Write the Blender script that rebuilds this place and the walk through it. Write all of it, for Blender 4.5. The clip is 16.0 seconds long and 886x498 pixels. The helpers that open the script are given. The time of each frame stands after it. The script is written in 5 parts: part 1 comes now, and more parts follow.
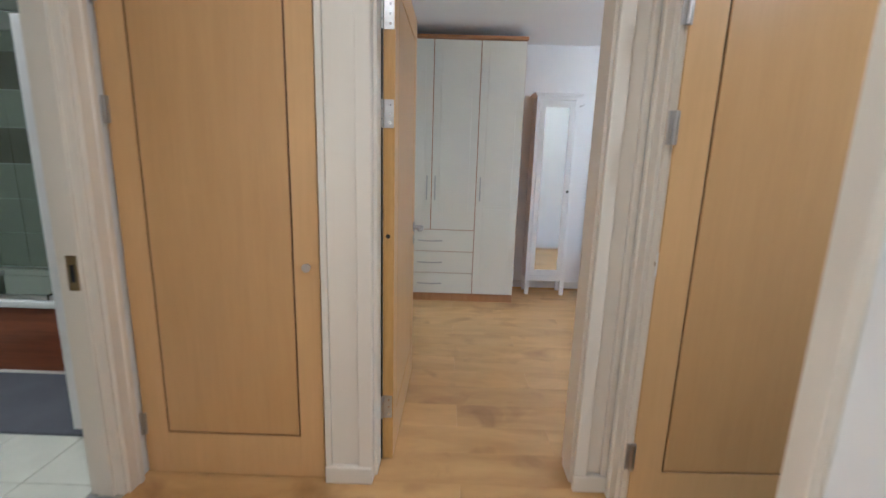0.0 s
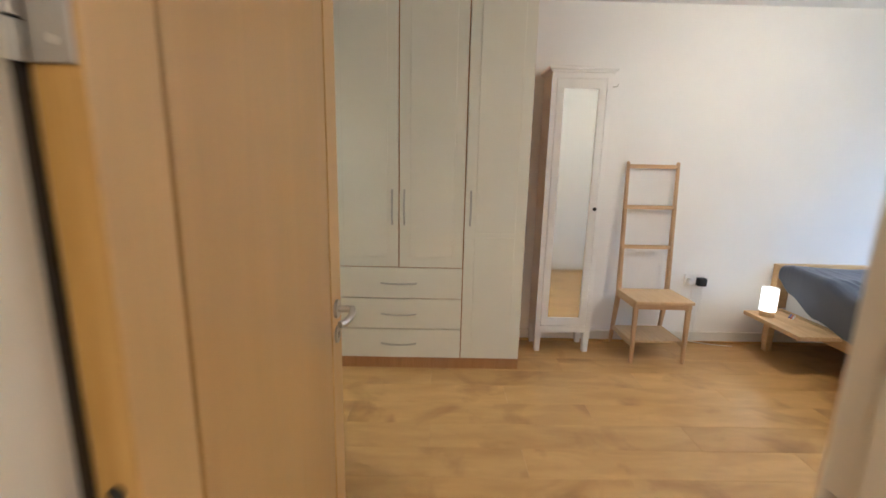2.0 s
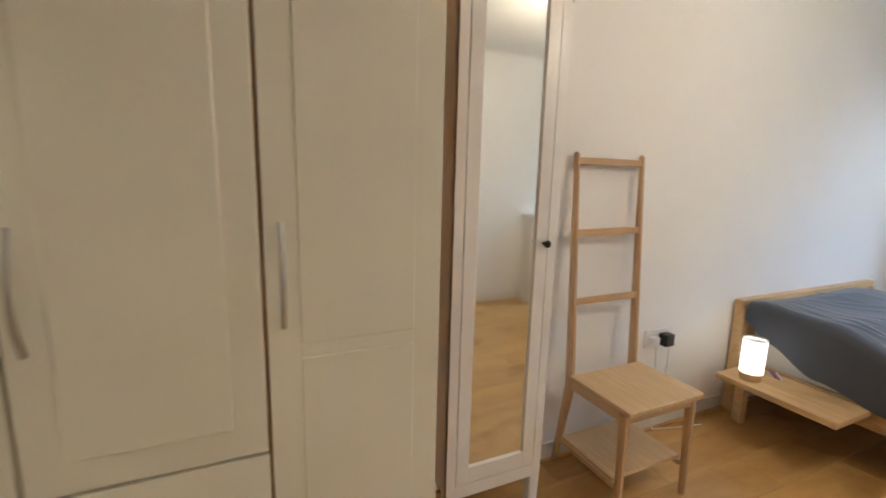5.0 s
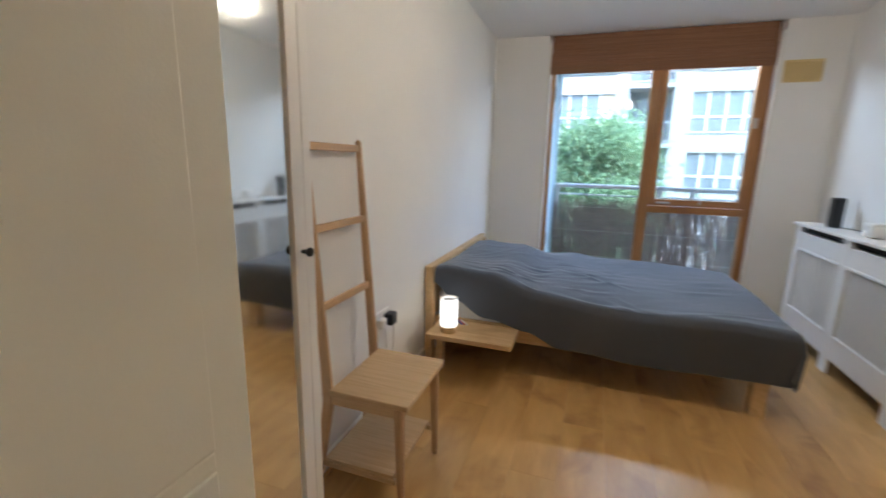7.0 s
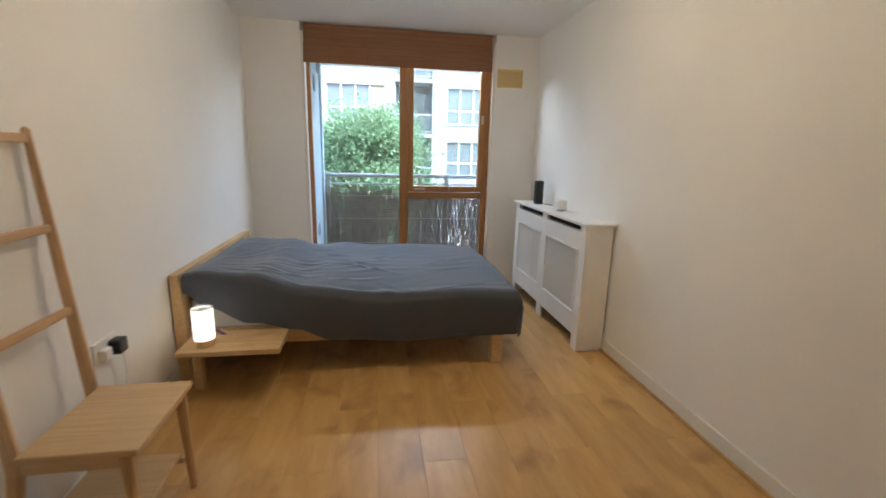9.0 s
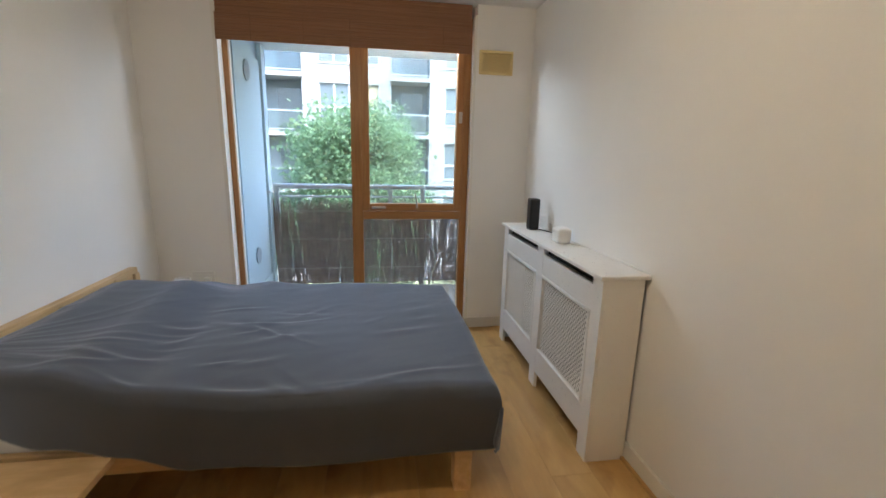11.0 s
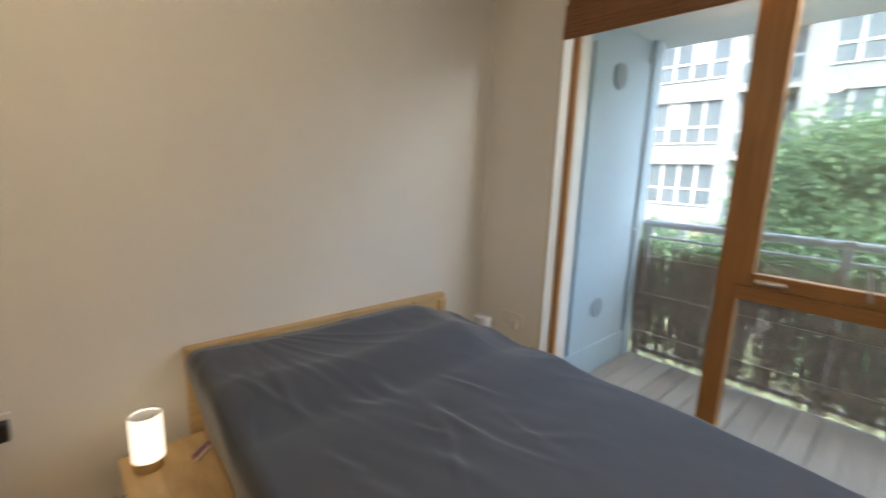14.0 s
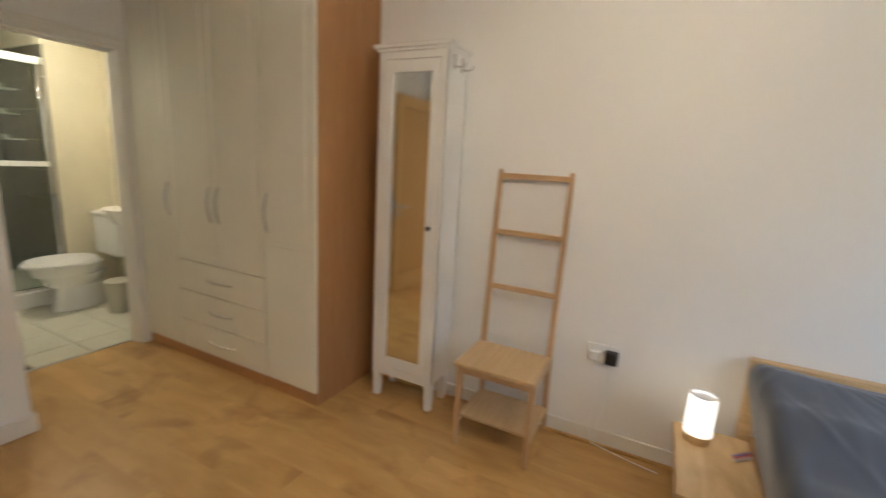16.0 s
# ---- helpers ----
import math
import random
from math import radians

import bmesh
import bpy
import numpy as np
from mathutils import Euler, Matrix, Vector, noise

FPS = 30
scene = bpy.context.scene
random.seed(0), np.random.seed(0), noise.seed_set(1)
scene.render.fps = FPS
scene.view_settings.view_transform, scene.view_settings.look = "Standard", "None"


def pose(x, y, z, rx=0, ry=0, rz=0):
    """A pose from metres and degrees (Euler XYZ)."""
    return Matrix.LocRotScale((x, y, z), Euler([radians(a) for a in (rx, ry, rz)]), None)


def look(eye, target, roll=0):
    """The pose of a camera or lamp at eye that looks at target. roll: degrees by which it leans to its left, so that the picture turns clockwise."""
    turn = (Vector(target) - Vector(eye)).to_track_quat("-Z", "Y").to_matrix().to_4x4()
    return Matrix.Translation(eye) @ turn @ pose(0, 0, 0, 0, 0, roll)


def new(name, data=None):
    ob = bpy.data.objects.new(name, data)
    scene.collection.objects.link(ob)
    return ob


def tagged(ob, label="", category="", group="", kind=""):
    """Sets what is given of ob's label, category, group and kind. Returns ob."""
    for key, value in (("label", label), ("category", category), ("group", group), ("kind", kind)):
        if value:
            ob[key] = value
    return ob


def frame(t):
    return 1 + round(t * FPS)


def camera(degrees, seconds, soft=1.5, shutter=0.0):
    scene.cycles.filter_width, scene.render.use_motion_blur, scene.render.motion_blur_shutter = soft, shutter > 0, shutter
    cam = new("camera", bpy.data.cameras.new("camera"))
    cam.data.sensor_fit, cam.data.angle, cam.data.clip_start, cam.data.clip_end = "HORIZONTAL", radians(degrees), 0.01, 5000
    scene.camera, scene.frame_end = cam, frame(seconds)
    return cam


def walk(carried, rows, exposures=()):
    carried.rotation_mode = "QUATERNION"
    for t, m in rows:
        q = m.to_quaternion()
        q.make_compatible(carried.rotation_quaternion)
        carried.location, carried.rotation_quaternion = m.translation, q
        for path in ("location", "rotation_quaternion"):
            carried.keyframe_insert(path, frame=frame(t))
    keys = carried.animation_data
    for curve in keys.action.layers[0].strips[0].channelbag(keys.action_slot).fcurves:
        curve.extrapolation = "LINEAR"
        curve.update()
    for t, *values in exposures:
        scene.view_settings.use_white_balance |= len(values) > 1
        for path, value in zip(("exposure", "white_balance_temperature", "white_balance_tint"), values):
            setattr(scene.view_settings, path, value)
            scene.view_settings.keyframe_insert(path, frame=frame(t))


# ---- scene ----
cam = camera(92.1, 16.0, shutter=0.5)
PATH = [
    (0, (0.149, 0.284, 1.254), (0.131, 2.245, 0.861), 1.7),
    (0.5, (0.155, 0.614, 1.277), (0.147, 2.574, 0.882), 1.6),
    (1, (0.222, 0.905, 1.3), (0.205, 2.865, 0.902), 1.4),
    (1.5, (0.244, 1.212, 1.3), (0.237, 3.173, 0.906), 1.3),
    (2, (0.237, 1.532, 1.303), (0.258, 3.493, 0.909), 1.3),
    (2.5, (0.258, 1.87, 1.302), (0.313, 3.83, 0.909), 1.2),
    (3, (0.287, 2.173, 1.28), (0.381, 4.135, 0.905), 1.3),
    (3.2, (0.292, 2.306, 1.294), (0.409, 4.265, 0.908), 1.3),
    (5.3, (0.410, 3.302, 1.239), (1.384, 5.018, 0.906), 1.29),
    (5.5, (0.439, 3.348, 1.247), (1.524, 4.993, 0.906), 1.23),
    (6, (0.489, 3.485, 1.251), (1.880, 4.877, 0.895), 1.20),
    (6.5, (0.446, 3.589, 1.271), (2.107, 4.639, 0.899), 1.26),
    (7, (0.33, 3.653, 1.272), (2.18, 4.291, 0.868), 1.3),
    (7.5, (0.235, 3.64, 1.264), (2.176, 3.885, 0.857), 1.1),
    (8, (0.181, 3.629, 1.267), (2.136, 3.591, 0.848), 1.1),
    (8.5, (0.205, 3.596, 1.279), (2.146, 3.375, 0.851), 1.3),
    (9, (0.347, 3.504, 1.294), (2.275, 3.19, 0.86), 1.4),
    (9.5, (0.551, 3.369, 1.324), (2.472, 3.021, 0.89), 1.4),
    (9.7, (0.635, 3.358, 1.322), (2.557, 2.99, 0.892), 1.4),
    (11.8, (1.709, 2.859, 1.369), (3.663, 2.754, 0.953), 1.3),
    (12, (1.802, 2.816, 1.374), (3.759, 2.794, 0.964), 1.3),
    (12.5, (2.009, 2.733, 1.378), (3.954, 2.974, 0.979), 1.5),
    (13, (2.169, 2.703, 1.368), (4.044, 3.285, 0.987), 1.8),
    (13.5, (2.285, 2.73, 1.362), (3.97, 3.742, 0.984), 2.0),
    (14, (2.413, 2.714, 1.368), (3.727, 4.175, 0.996), 2.0),
    (14.5, (2.394, 2.725, 1.363), (3.264, 4.488, 0.997), 2.7),
    (15, (2.417, 2.594, 1.38), (2.625, 4.545, 0.995), 3.4),
    (15.5, (2.385, 2.504, 1.364), (1.996, 4.428, 0.98), 3.6),
    (16, (2.298, 2.483, 1.359), (1.417, 4.234, 0.962), 3.3),
]
walk(cam, [(r[0], look(r[1], r[2], r[3])) for r in PATH], exposures=[(0, 4.5, 4250, 10), (1.5, 4.47, 4700, 10), (3, 4.3, 5700, 10), (5.5, 4.03, 5500, 10), (6.5, 3.8, 5350, 10), (9, 3.74, 5950, 10), (12.5, 3.52, 6100, 10), (13, 3.54, 6300, 10), (14.5, 3.36, 7100, 10), (15, 3.7, 7250, 10), (16, 3.9, 5800, 10)])

# ---- world and sun: an overcast day ----
world = bpy.data.worlds.new("overcast_sky")
scene.world = world
world.use_nodes = True
wn = world.node_tree
sky = wn.nodes.new("ShaderNodeTexSky")
sky.sky_type = "NISHITA"
sky.sun_disc = False
sky.sun_elevation, sky.sun_rotation = radians(50), radians(200)
sky.air_density, sky.dust_density = 1.0, 4.0
wn.links.new(sky.outputs[0], wn.nodes["Background"].inputs[0])
wn.nodes["Background"].inputs[1].default_value = 0.15
sun = new("sun", bpy.data.lights.new("sun", "SUN"))
sun.data.energy, sun.data.angle, sun.data.color = 0.5, radians(15), (1, 0.97, 0.92)
sun.matrix_world = look((0, 0, 22), (20, 4, 0))
# added area lamp, hidden behind the blind, standing in for the sky's light
window_fill = new("window_fill_lamp", bpy.data.lights.new("window_fill_lamp", "AREA"))
window_fill.data.shape, window_fill.data.size, window_fill.data.size_y = "RECTANGLE", 1.05, 0.15
window_fill.data.energy, window_fill.data.color = 1.65, (0.84, 0.93, 1.0)
window_fill.matrix_world = look((4.67, 2.98, 2.165), (3.67, 2.98, 1.6))


# ---- materials ----
def nodes_of(name):
    m = bpy.data.materials.new(name)
    m.use_nodes = True
    return m, m.node_tree.nodes, m.node_tree.links, m.node_tree.nodes["Principled BSDF"]


def plain(name, base, rough=0.5, metal=0.0, var=0.05, scale=3.0, fine=90.0, bump=0.06, island=0.0):
    """A surface with slow stains, fine grain in gloss and relief."""
    m, n, l, p = nodes_of(name)
    co = n.new("ShaderNodeTexCoord")
    a, b = n.new("ShaderNodeTexNoise"), n.new("ShaderNodeTexNoise")
    a.inputs["Scale"].default_value, a.inputs["Detail"].default_value = scale, 5
    b.inputs["Scale"].default_value, b.inputs["Detail"].default_value = fine, 3
    ramp = n.new("ShaderNodeValToRGB")
    ramp.color_ramp.elements[0].position, ramp.color_ramp.elements[1].position = 0.3, 0.7
    ramp.color_ramp.elements[0].color = (*[c * (1 - var) for c in base], 1)
    ramp.color_ramp.elements[1].color = (*[min(1, c * (1 + var)) for c in base], 1)
    l.new(co.outputs["Object"], a.inputs["Vector"]), l.new(co.outputs["Object"], b.inputs["Vector"])
    l.new(a.outputs["Fac"], ramp.inputs["Fac"])
    colour = ramp.outputs["Color"]
    if island:
        g, hsv, mr = n.new("ShaderNodeNewGeometry"), n.new("ShaderNodeHueSaturation"), n.new("ShaderNodeMapRange")
        mr.inputs["To Min"].default_value, mr.inputs["To Max"].default_value = 1 - island, 1 + island
        l.new(g.outputs["Random Per Island"], mr.inputs["Value"])
        l.new(mr.outputs["Result"], hsv.inputs["Value"]), l.new(colour, hsv.inputs["Color"])
        colour = hsv.outputs["Color"]
    l.new(colour, p.inputs["Base Color"])
    mr = n.new("ShaderNodeMapRange")
    mr.inputs["To Min"].default_value, mr.inputs["To Max"].default_value = max(0.02, rough - 0.07), min(1, rough + 0.07)
    l.new(b.outputs["Fac"], mr.inputs["Value"]), l.new(mr.outputs["Result"], p.inputs["Roughness"])
    bp = n.new("ShaderNodeBump")
    bp.inputs["Strength"].default_value, bp.inputs["Distance"].default_value = bump, 0.01
    l.new(b.outputs["Fac"], bp.inputs["Height"]), l.new(bp.outputs["Normal"], p.inputs["Normal"])
    p.inputs["Metallic"].default_value = metal
    return m


def wood(name, dark, light, grain=(1, 14, 14), rough=0.4, spread=0.0, knots=0.0, bump=0.05, size=3.0, streak=0.7):
    """Timber: noise drawn out along the grain, each piece with its own tone and cut."""
    m, n, l, p = nodes_of(name)
    co, info, add, mp = n.new("ShaderNodeTexCoord"), n.new("ShaderNodeObjectInfo"), n.new("ShaderNodeVectorMath"), n.new("ShaderNodeMapping")
    mul = n.new("ShaderNodeMath")
    mul.operation, mul.inputs[1].default_value = "MULTIPLY", 37.0
    l.new(info.outputs["Random"], mul.inputs[0])
    l.new(co.outputs["Object"], add.inputs[0]), l.new(mul.outputs[0], add.inputs[1])
    l.new(add.outputs[0], mp.inputs["Vector"])
    mp.inputs["Scale"].default_value = grain
    a, b = n.new("ShaderNodeTexNoise"), n.new("ShaderNodeTexNoise")
    a.inputs["Scale"].default_value, a.inputs["Detail"].default_value, a.inputs["Distortion"].default_value = size, 6, 0.6
    b.inputs["Scale"].default_value, b.inputs["Detail"].default_value = size * 5, 4
    l.new(mp.outputs[0], a.inputs["Vector"]), l.new(mp.outputs[0], b.inputs["Vector"])
    ramp = n.new("ShaderNodeValToRGB")
    ramp.color_ramp.elements[0].position, ramp.color_ramp.elements[1].position = 0.28, 0.72
    ramp.color_ramp.elements[0].color, ramp.color_ramp.elements[1].color = (*dark, 1), (*light, 1)
    l.new(a.outputs["Fac"], ramp.inputs["Fac"])
    colour = ramp.outputs["Color"]
    fine = n.new("ShaderNodeMix")
    fine.data_type, fine.blend_type = "RGBA", "MULTIPLY"
    fr = n.new("ShaderNodeValToRGB")
    fr.color_ramp.elements[0].position, fr.color_ramp.elements[1].position = 0.3, 0.6
    fr.color_ramp.elements[0].color, fr.color_ramp.elements[1].color = (0.86, 0.83, 0.8, 1), (1, 1, 1, 1)
    l.new(b.outputs["Fac"], fr.inputs["Fac"])
    fine.inputs["Factor"].default_value = streak
    l.new(colour, fine.inputs["A"]), l.new(fr.outputs["Color"], fine.inputs["B"])
    colour = fine.outputs["Result"]
    if knots:
        k, kr, km, mk = n.new("ShaderNodeTexNoise"), n.new("ShaderNodeValToRGB"), n.new("ShaderNodeMix"), n.new("ShaderNodeMapping")
        mk.inputs["Scale"].default_value = tuple(1.0 if g < 5 else 1.9 for g in grain)
        l.new(add.outputs[0], mk.inputs["Vector"]), l.new(mk.outputs[0], k.inputs["Vector"])
        k.inputs["Scale"].default_value, k.inputs["Detail"].default_value, k.inputs["Distortion"].default_value = 3.4, 4, 0.5
        kr.color_ramp.elements[0].position, kr.color_ramp.elements[1].position = 0.25, 0.45
        kr.color_ramp.elements[0].color, kr.color_ramp.elements[1].color = (1 - knots, 1 - knots * 1.15, 1 - knots * 1.3, 1), (1, 1, 1, 1)
        l.new(k.outputs["Fac"], kr.inputs["Fac"])
        km.data_type, km.blend_type = "RGBA", "MULTIPLY"
        km.inputs["Factor"].default_value = 1.0
        l.new(colour, km.inputs["A"]), l.new(kr.outputs["Color"], km.inputs["B"])
        colour = km.outputs["Result"]
    if spread:
        hsv, mr = n.new("ShaderNodeHueSaturation"), n.new("ShaderNodeMapRange")
        mr.inputs["To Min"].default_value, mr.inputs["To Max"].default_value = 1 - spread, 1 + spread
        l.new(info.outputs["Random"], mr.inputs["Value"]), l.new(mr.outputs["Result"], hsv.inputs["Value"])
        l.new(colour, hsv.inputs["Color"])
        colour = hsv.outputs["Color"]
    l.new(colour, p.inputs["Base Color"])
    mr = n.new("ShaderNodeMapRange")
    mr.inputs["To Min"].default_value, mr.inputs["To Max"].default_value = rough - 0.08, rough + 0.1
    l.new(b.outputs["Fac"], mr.inputs["Value"]), l.new(mr.outputs["Result"], p.inputs["Roughness"])
    bp = n.new("ShaderNodeBump")
    bp.inputs["Strength"].default_value, bp.inputs["Distance"].default_value = bump, 0.01
    l.new(b.outputs["Fac"], bp.inputs["Height"]), l.new(bp.outputs["Normal"], p.inputs["Normal"])
    return m


def clear_glass(name, tint=(1, 1, 1), gloss=0.06, haze=0.0):
    m, n, l, p = nodes_of(name)
    t, g, mx = n.new("ShaderNodeBsdfTransparent"), n.new("ShaderNodeBsdfGlossy"), n.new("ShaderNodeMixShader")
    t.inputs[0].default_value, g.inputs["Roughness"].default_value = (*tint, 1), 0.02
    mx.inputs[0].default_value = gloss
    l.new(t.outputs[0], mx.inputs[1]), l.new(g.outputs[0], mx.inputs[2])
    last = mx
    if haze:
        # milky haze over the view, put in as a faint diffuse film
        d, md, no = n.new("ShaderNodeBsdfDiffuse"), n.new("ShaderNodeMixShader"), n.new("ShaderNodeTexNoise")
        mr = n.new("ShaderNodeMapRange")
        no.inputs["Scale"].default_value, no.inputs["Detail"].default_value = 2.5, 5
        mr.inputs["To Min"].default_value, mr.inputs["To Max"].default_value = haze * 0.5, haze * 1.5
        d.inputs[0].default_value = (0.8, 0.85, 0.85, 1)
        l.new(no.outputs["Fac"], mr.inputs["Value"]), l.new(mr.outputs["Result"], md.inputs[0])
        l.new(mx.outputs[0], md.inputs[1]), l.new(d.outputs[0], md.inputs[2])
        last = md
    l.new(last.outputs[0], n["Material Output"].inputs["Surface"])
    return m


def glowing(name, colour, strength, base=(0.9, 0.9, 0.9)):
    m, n, l, p = nodes_of(name)
    p.inputs["Base Color"].default_value = (*base, 1)
    p.inputs["Emission Color"].default_value, p.inputs["Emission Strength"].default_value = (*colour, 1), strength
    return m


WALL = plain("wall_paint", (0.86, 0.85, 0.83), 0.75, var=0.03, scale=1.2, fine=160, bump=0.05)
CEIL = plain("ceiling_paint", (0.87, 0.87, 0.86), 0.8, var=0.02, scale=1.0, fine=140, bump=0.04)
TRIM = plain("white_gloss_paint", (0.80, 0.78, 0.73), 0.55, var=0.015, scale=1.5, fine=8, bump=0.0)
# gloss trim with the warm hall light put into its colour
WARMTRIM = plain("warm_lit_gloss_paint", (0.82, 0.755, 0.64), 0.5, var=0.015, scale=1.5, fine=8, bump=0.0)
WHITE = plain("white_lacquer", (0.87, 0.86, 0.84), 0.3, var=0.03, scale=4, fine=70, bump=0.03)
CREAM = plain("cream_foil", (0.81, 0.79, 0.69), 0.38, var=0.02, scale=3, fine=220, bump=0.03)
BEECH = wood("beech_veneer", (0.42, 0.215, 0.085), (0.50, 0.265, 0.11), (14, 14, 1), 0.45, bump=0.02)
OAKDOOR = wood("oak_door_veneer", (0.66, 0.42, 0.165), (0.70, 0.45, 0.185), (7, 7, 0.6), 0.36, bump=0.01, size=2.0, streak=0.25)
OAKPANEL = wood("oak_panel_veneer", (0.58, 0.355, 0.13), (0.62, 0.385, 0.147), (7, 7, 0.6), 0.33, bump=0.01, size=2.0, streak=0.25)
DOOREDGE = wood("oak_door_edge", (0.52, 0.30, 0.07), (0.62, 0.38, 0.11), (14, 14, 1), 0.45)
GROOVE = plain("dark_groove", (0.16, 0.085, 0.035), 0.6)
FLOORWOOD = wood("oak_floor", (0.49, 0.285, 0.09), (0.65, 0.405, 0.15), (0.9, 3.6, 3.6), 0.31, spread=0.075, knots=0.38, bump=0.03, size=2.6, streak=0.35)
PINE = wood("pine", (0.60, 0.40, 0.19), (0.72, 0.52, 0.28), (14, 1.2, 14), 0.5, knots=0.2)
PINEX = wood("pine_across", (0.60, 0.40, 0.19), (0.72, 0.52, 0.28), (1.2, 14, 14), 0.5, knots=0.2)
BIRCH = wood("bamboo", (0.57, 0.385, 0.19), (0.69, 0.50, 0.28), (26, 1.0, 26), 0.48)
BIRCHV = wood("bamboo_upright", (0.52, 0.33, 0.17), (0.64, 0.43, 0.24), (20, 20, 1.0), 0.48)
BIRCHX = wood("bamboo_rung", (0.55, 0.35, 0.18), (0.66, 0.45, 0.25), (1.0, 20, 20), 0.48)
WINWOOD = wood("stained_window_timber", (0.36, 0.165, 0.055), (0.46, 0.24, 0.09), (16, 16, 1), 0.4)
WINWOODY = wood("stained_window_rail", (0.36, 0.165, 0.055), (0.46, 0.24, 0.09), (16, 1, 16), 0.4)
BAMBOO = wood("blind_bamboo", (0.27, 0.125, 0.06), (0.36, 0.185, 0.095), (20, 1, 20), 0.6, spread=0.08)
STEEL = plain("brushed_steel", (0.55, 0.53, 0.5), 0.35, 1.0, fine=200)
CHROME = plain("chrome", (0.8, 0.8, 0.8), 0.1, 1.0, var=0.01, bump=0.0)
BRASS = plain("worn_brass", (0.45, 0.32, 0.16), 0.4, 1.0)
BLACK = plain("black_plastic", (0.012, 0.012, 0.013), 0.4)
DARK = plain("dark_void", (0.02, 0.018, 0.016), 0.9)
PLASTIC = plain("white_plastic", (0.82, 0.81, 0.79), 0.35, var=0.02)
SILVERED = plain("mirror_silver", (0.90, 0.92, 0.90), 0.03, 1.0, var=0.0, bump=0.0)
GLASS = clear_glass("window_glass", (0.95, 0.97, 0.97), 0.025, 0.05)
SASHGLASS = clear_glass("hazy_sash_glass", (0.90, 0.96, 0.96), 0.025, 0.15)
SHOWERGLASS = clear_glass("shower_glass", (0.72, 0.76, 0.70), 0.1)
TILE = plain("bath_floor_tile", (0.62, 0.60, 0.50), 0.35, var=0.06, scale=6)
WALLTILE = plain("dark_wall_tile", (0.13, 0.12, 0.09), 0.2, var=0.1, scale=6)
GREYTILE = plain("sage_wall_tile", (0.34, 0.36, 0.30), 0.2, var=0.08, scale=5)
CERAMIC = plain("white_ceramic", (0.85, 0.84, 0.80), 0.12, var=0.02, bump=0.0)
MAHOGANY = wood("bath_panel_wood", (0.17, 0.045, 0.015), (0.26, 0.075, 0.025), (1, 12, 12), 0.35)
RUGMAT = plain("grey_bath_rug", (0.10, 0.10, 0.11), 0.95, var=0.15, fine=300, bump=0.6)
VENT = plain("yellowed_plastic", (0.72, 0.56, 0.26), 0.45, var=0.05)
BLUEWALL = plain("pale_blue_render", (0.40, 0.54, 0.63), 0.55, var=0.04)
DECK = wood("weathered_deck", (0.36, 0.34, 0.31), (0.47, 0.45, 0.41), (1, 14, 14), 0.75, spread=0.1)
RAILMETAL = plain("galvanised_rail", (0.52, 0.55, 0.56), 0.42, 0.7)
TWIG = plain("brushwood", (0.19, 0.15, 0.13), 0.85, var=0.3, scale=14, island=0.45)
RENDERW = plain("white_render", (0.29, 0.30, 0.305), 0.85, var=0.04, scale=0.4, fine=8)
FARGLASS = plain("far_window_glass", (0.13, 0.16, 0.18), 0.1, var=0.2, scale=0.5)
# recess walls, darker and bluer than the facade
RECESS = plain("balcony_recess_blue_grey", (0.22, 0.27, 0.30), 0.7, var=0.1, scale=0.5)
FARFRAME = plain("far_window_frame", (0.6, 0.62, 0.62), 0.5)
CURTAIN = plain("far_ochre_blind", (0.42, 0.36, 0.24), 0.8)
LEAF = plain("leaf", (0.115, 0.205, 0.115), 0.9, var=0.15, scale=1.5, island=0.2)
n_, l_ = LEAF.node_tree.nodes, LEAF.node_tree.links
tr_, mx_ = n_.new("ShaderNodeBsdfTranslucent"), n_.new("ShaderNodeMixShader")
tr_.inputs[0].default_value, mx_.inputs[0].default_value = (0.19, 0.31, 0.16, 1), 0.45
l_.new(n_["Principled BSDF"].outputs[0], mx_.inputs[1]), l_.new(tr_.outputs[0], mx_.inputs[2])
l_.new(mx_.outputs[0], n_["Material Output"].inputs["Surface"])
BARK = plain("bark", (0.09, 0.065, 0.045), 0.9, var=0.3, scale=9, bump=0.5)
GROUNDM = plain("asphalt", (0.06, 0.06, 0.062), 0.9, var=0.15, scale=0.6)
PILLOW = plain("dark_pillow_cotton", (0.03, 0.032, 0.038), 0.9, fine=300)


def cloth(name, dark, light):
    m, n, l, p = nodes_of(name)
    co, a, w = n.new("ShaderNodeTexCoord"), n.new("ShaderNodeTexNoise"), n.new("ShaderNodeTexNoise")
    a.inputs["Scale"].default_value, w.inputs["Scale"].default_value = 5, 420
    r = n.new("ShaderNodeValToRGB")
    r.color_ramp.elements[0].color, r.color_ramp.elements[1].color = (*dark, 1), (*light, 1)
    l.new(co.outputs["Object"], a.inputs["Vector"]), l.new(co.outputs["Object"], w.inputs["Vector"])
    l.new(a.outputs["Fac"], r.inputs["Fac"]), l.new(r.outputs["Color"], p.inputs["Base Color"])
    p.inputs["Roughness"].default_value = 0.8
    p.inputs["Sheen Weight"].default_value, p.inputs["Sheen Roughness"].default_value = 0.4, 0.4
    b = n.new("ShaderNodeBump")
    b.inputs["Strength"].default_value, b.inputs["Distance"].default_value = 0.15, 0.004
    l.new(w.outputs["Fac"], b.inputs["Height"]), l.new(b.outputs["Normal"], p.inputs["Normal"])
    return m


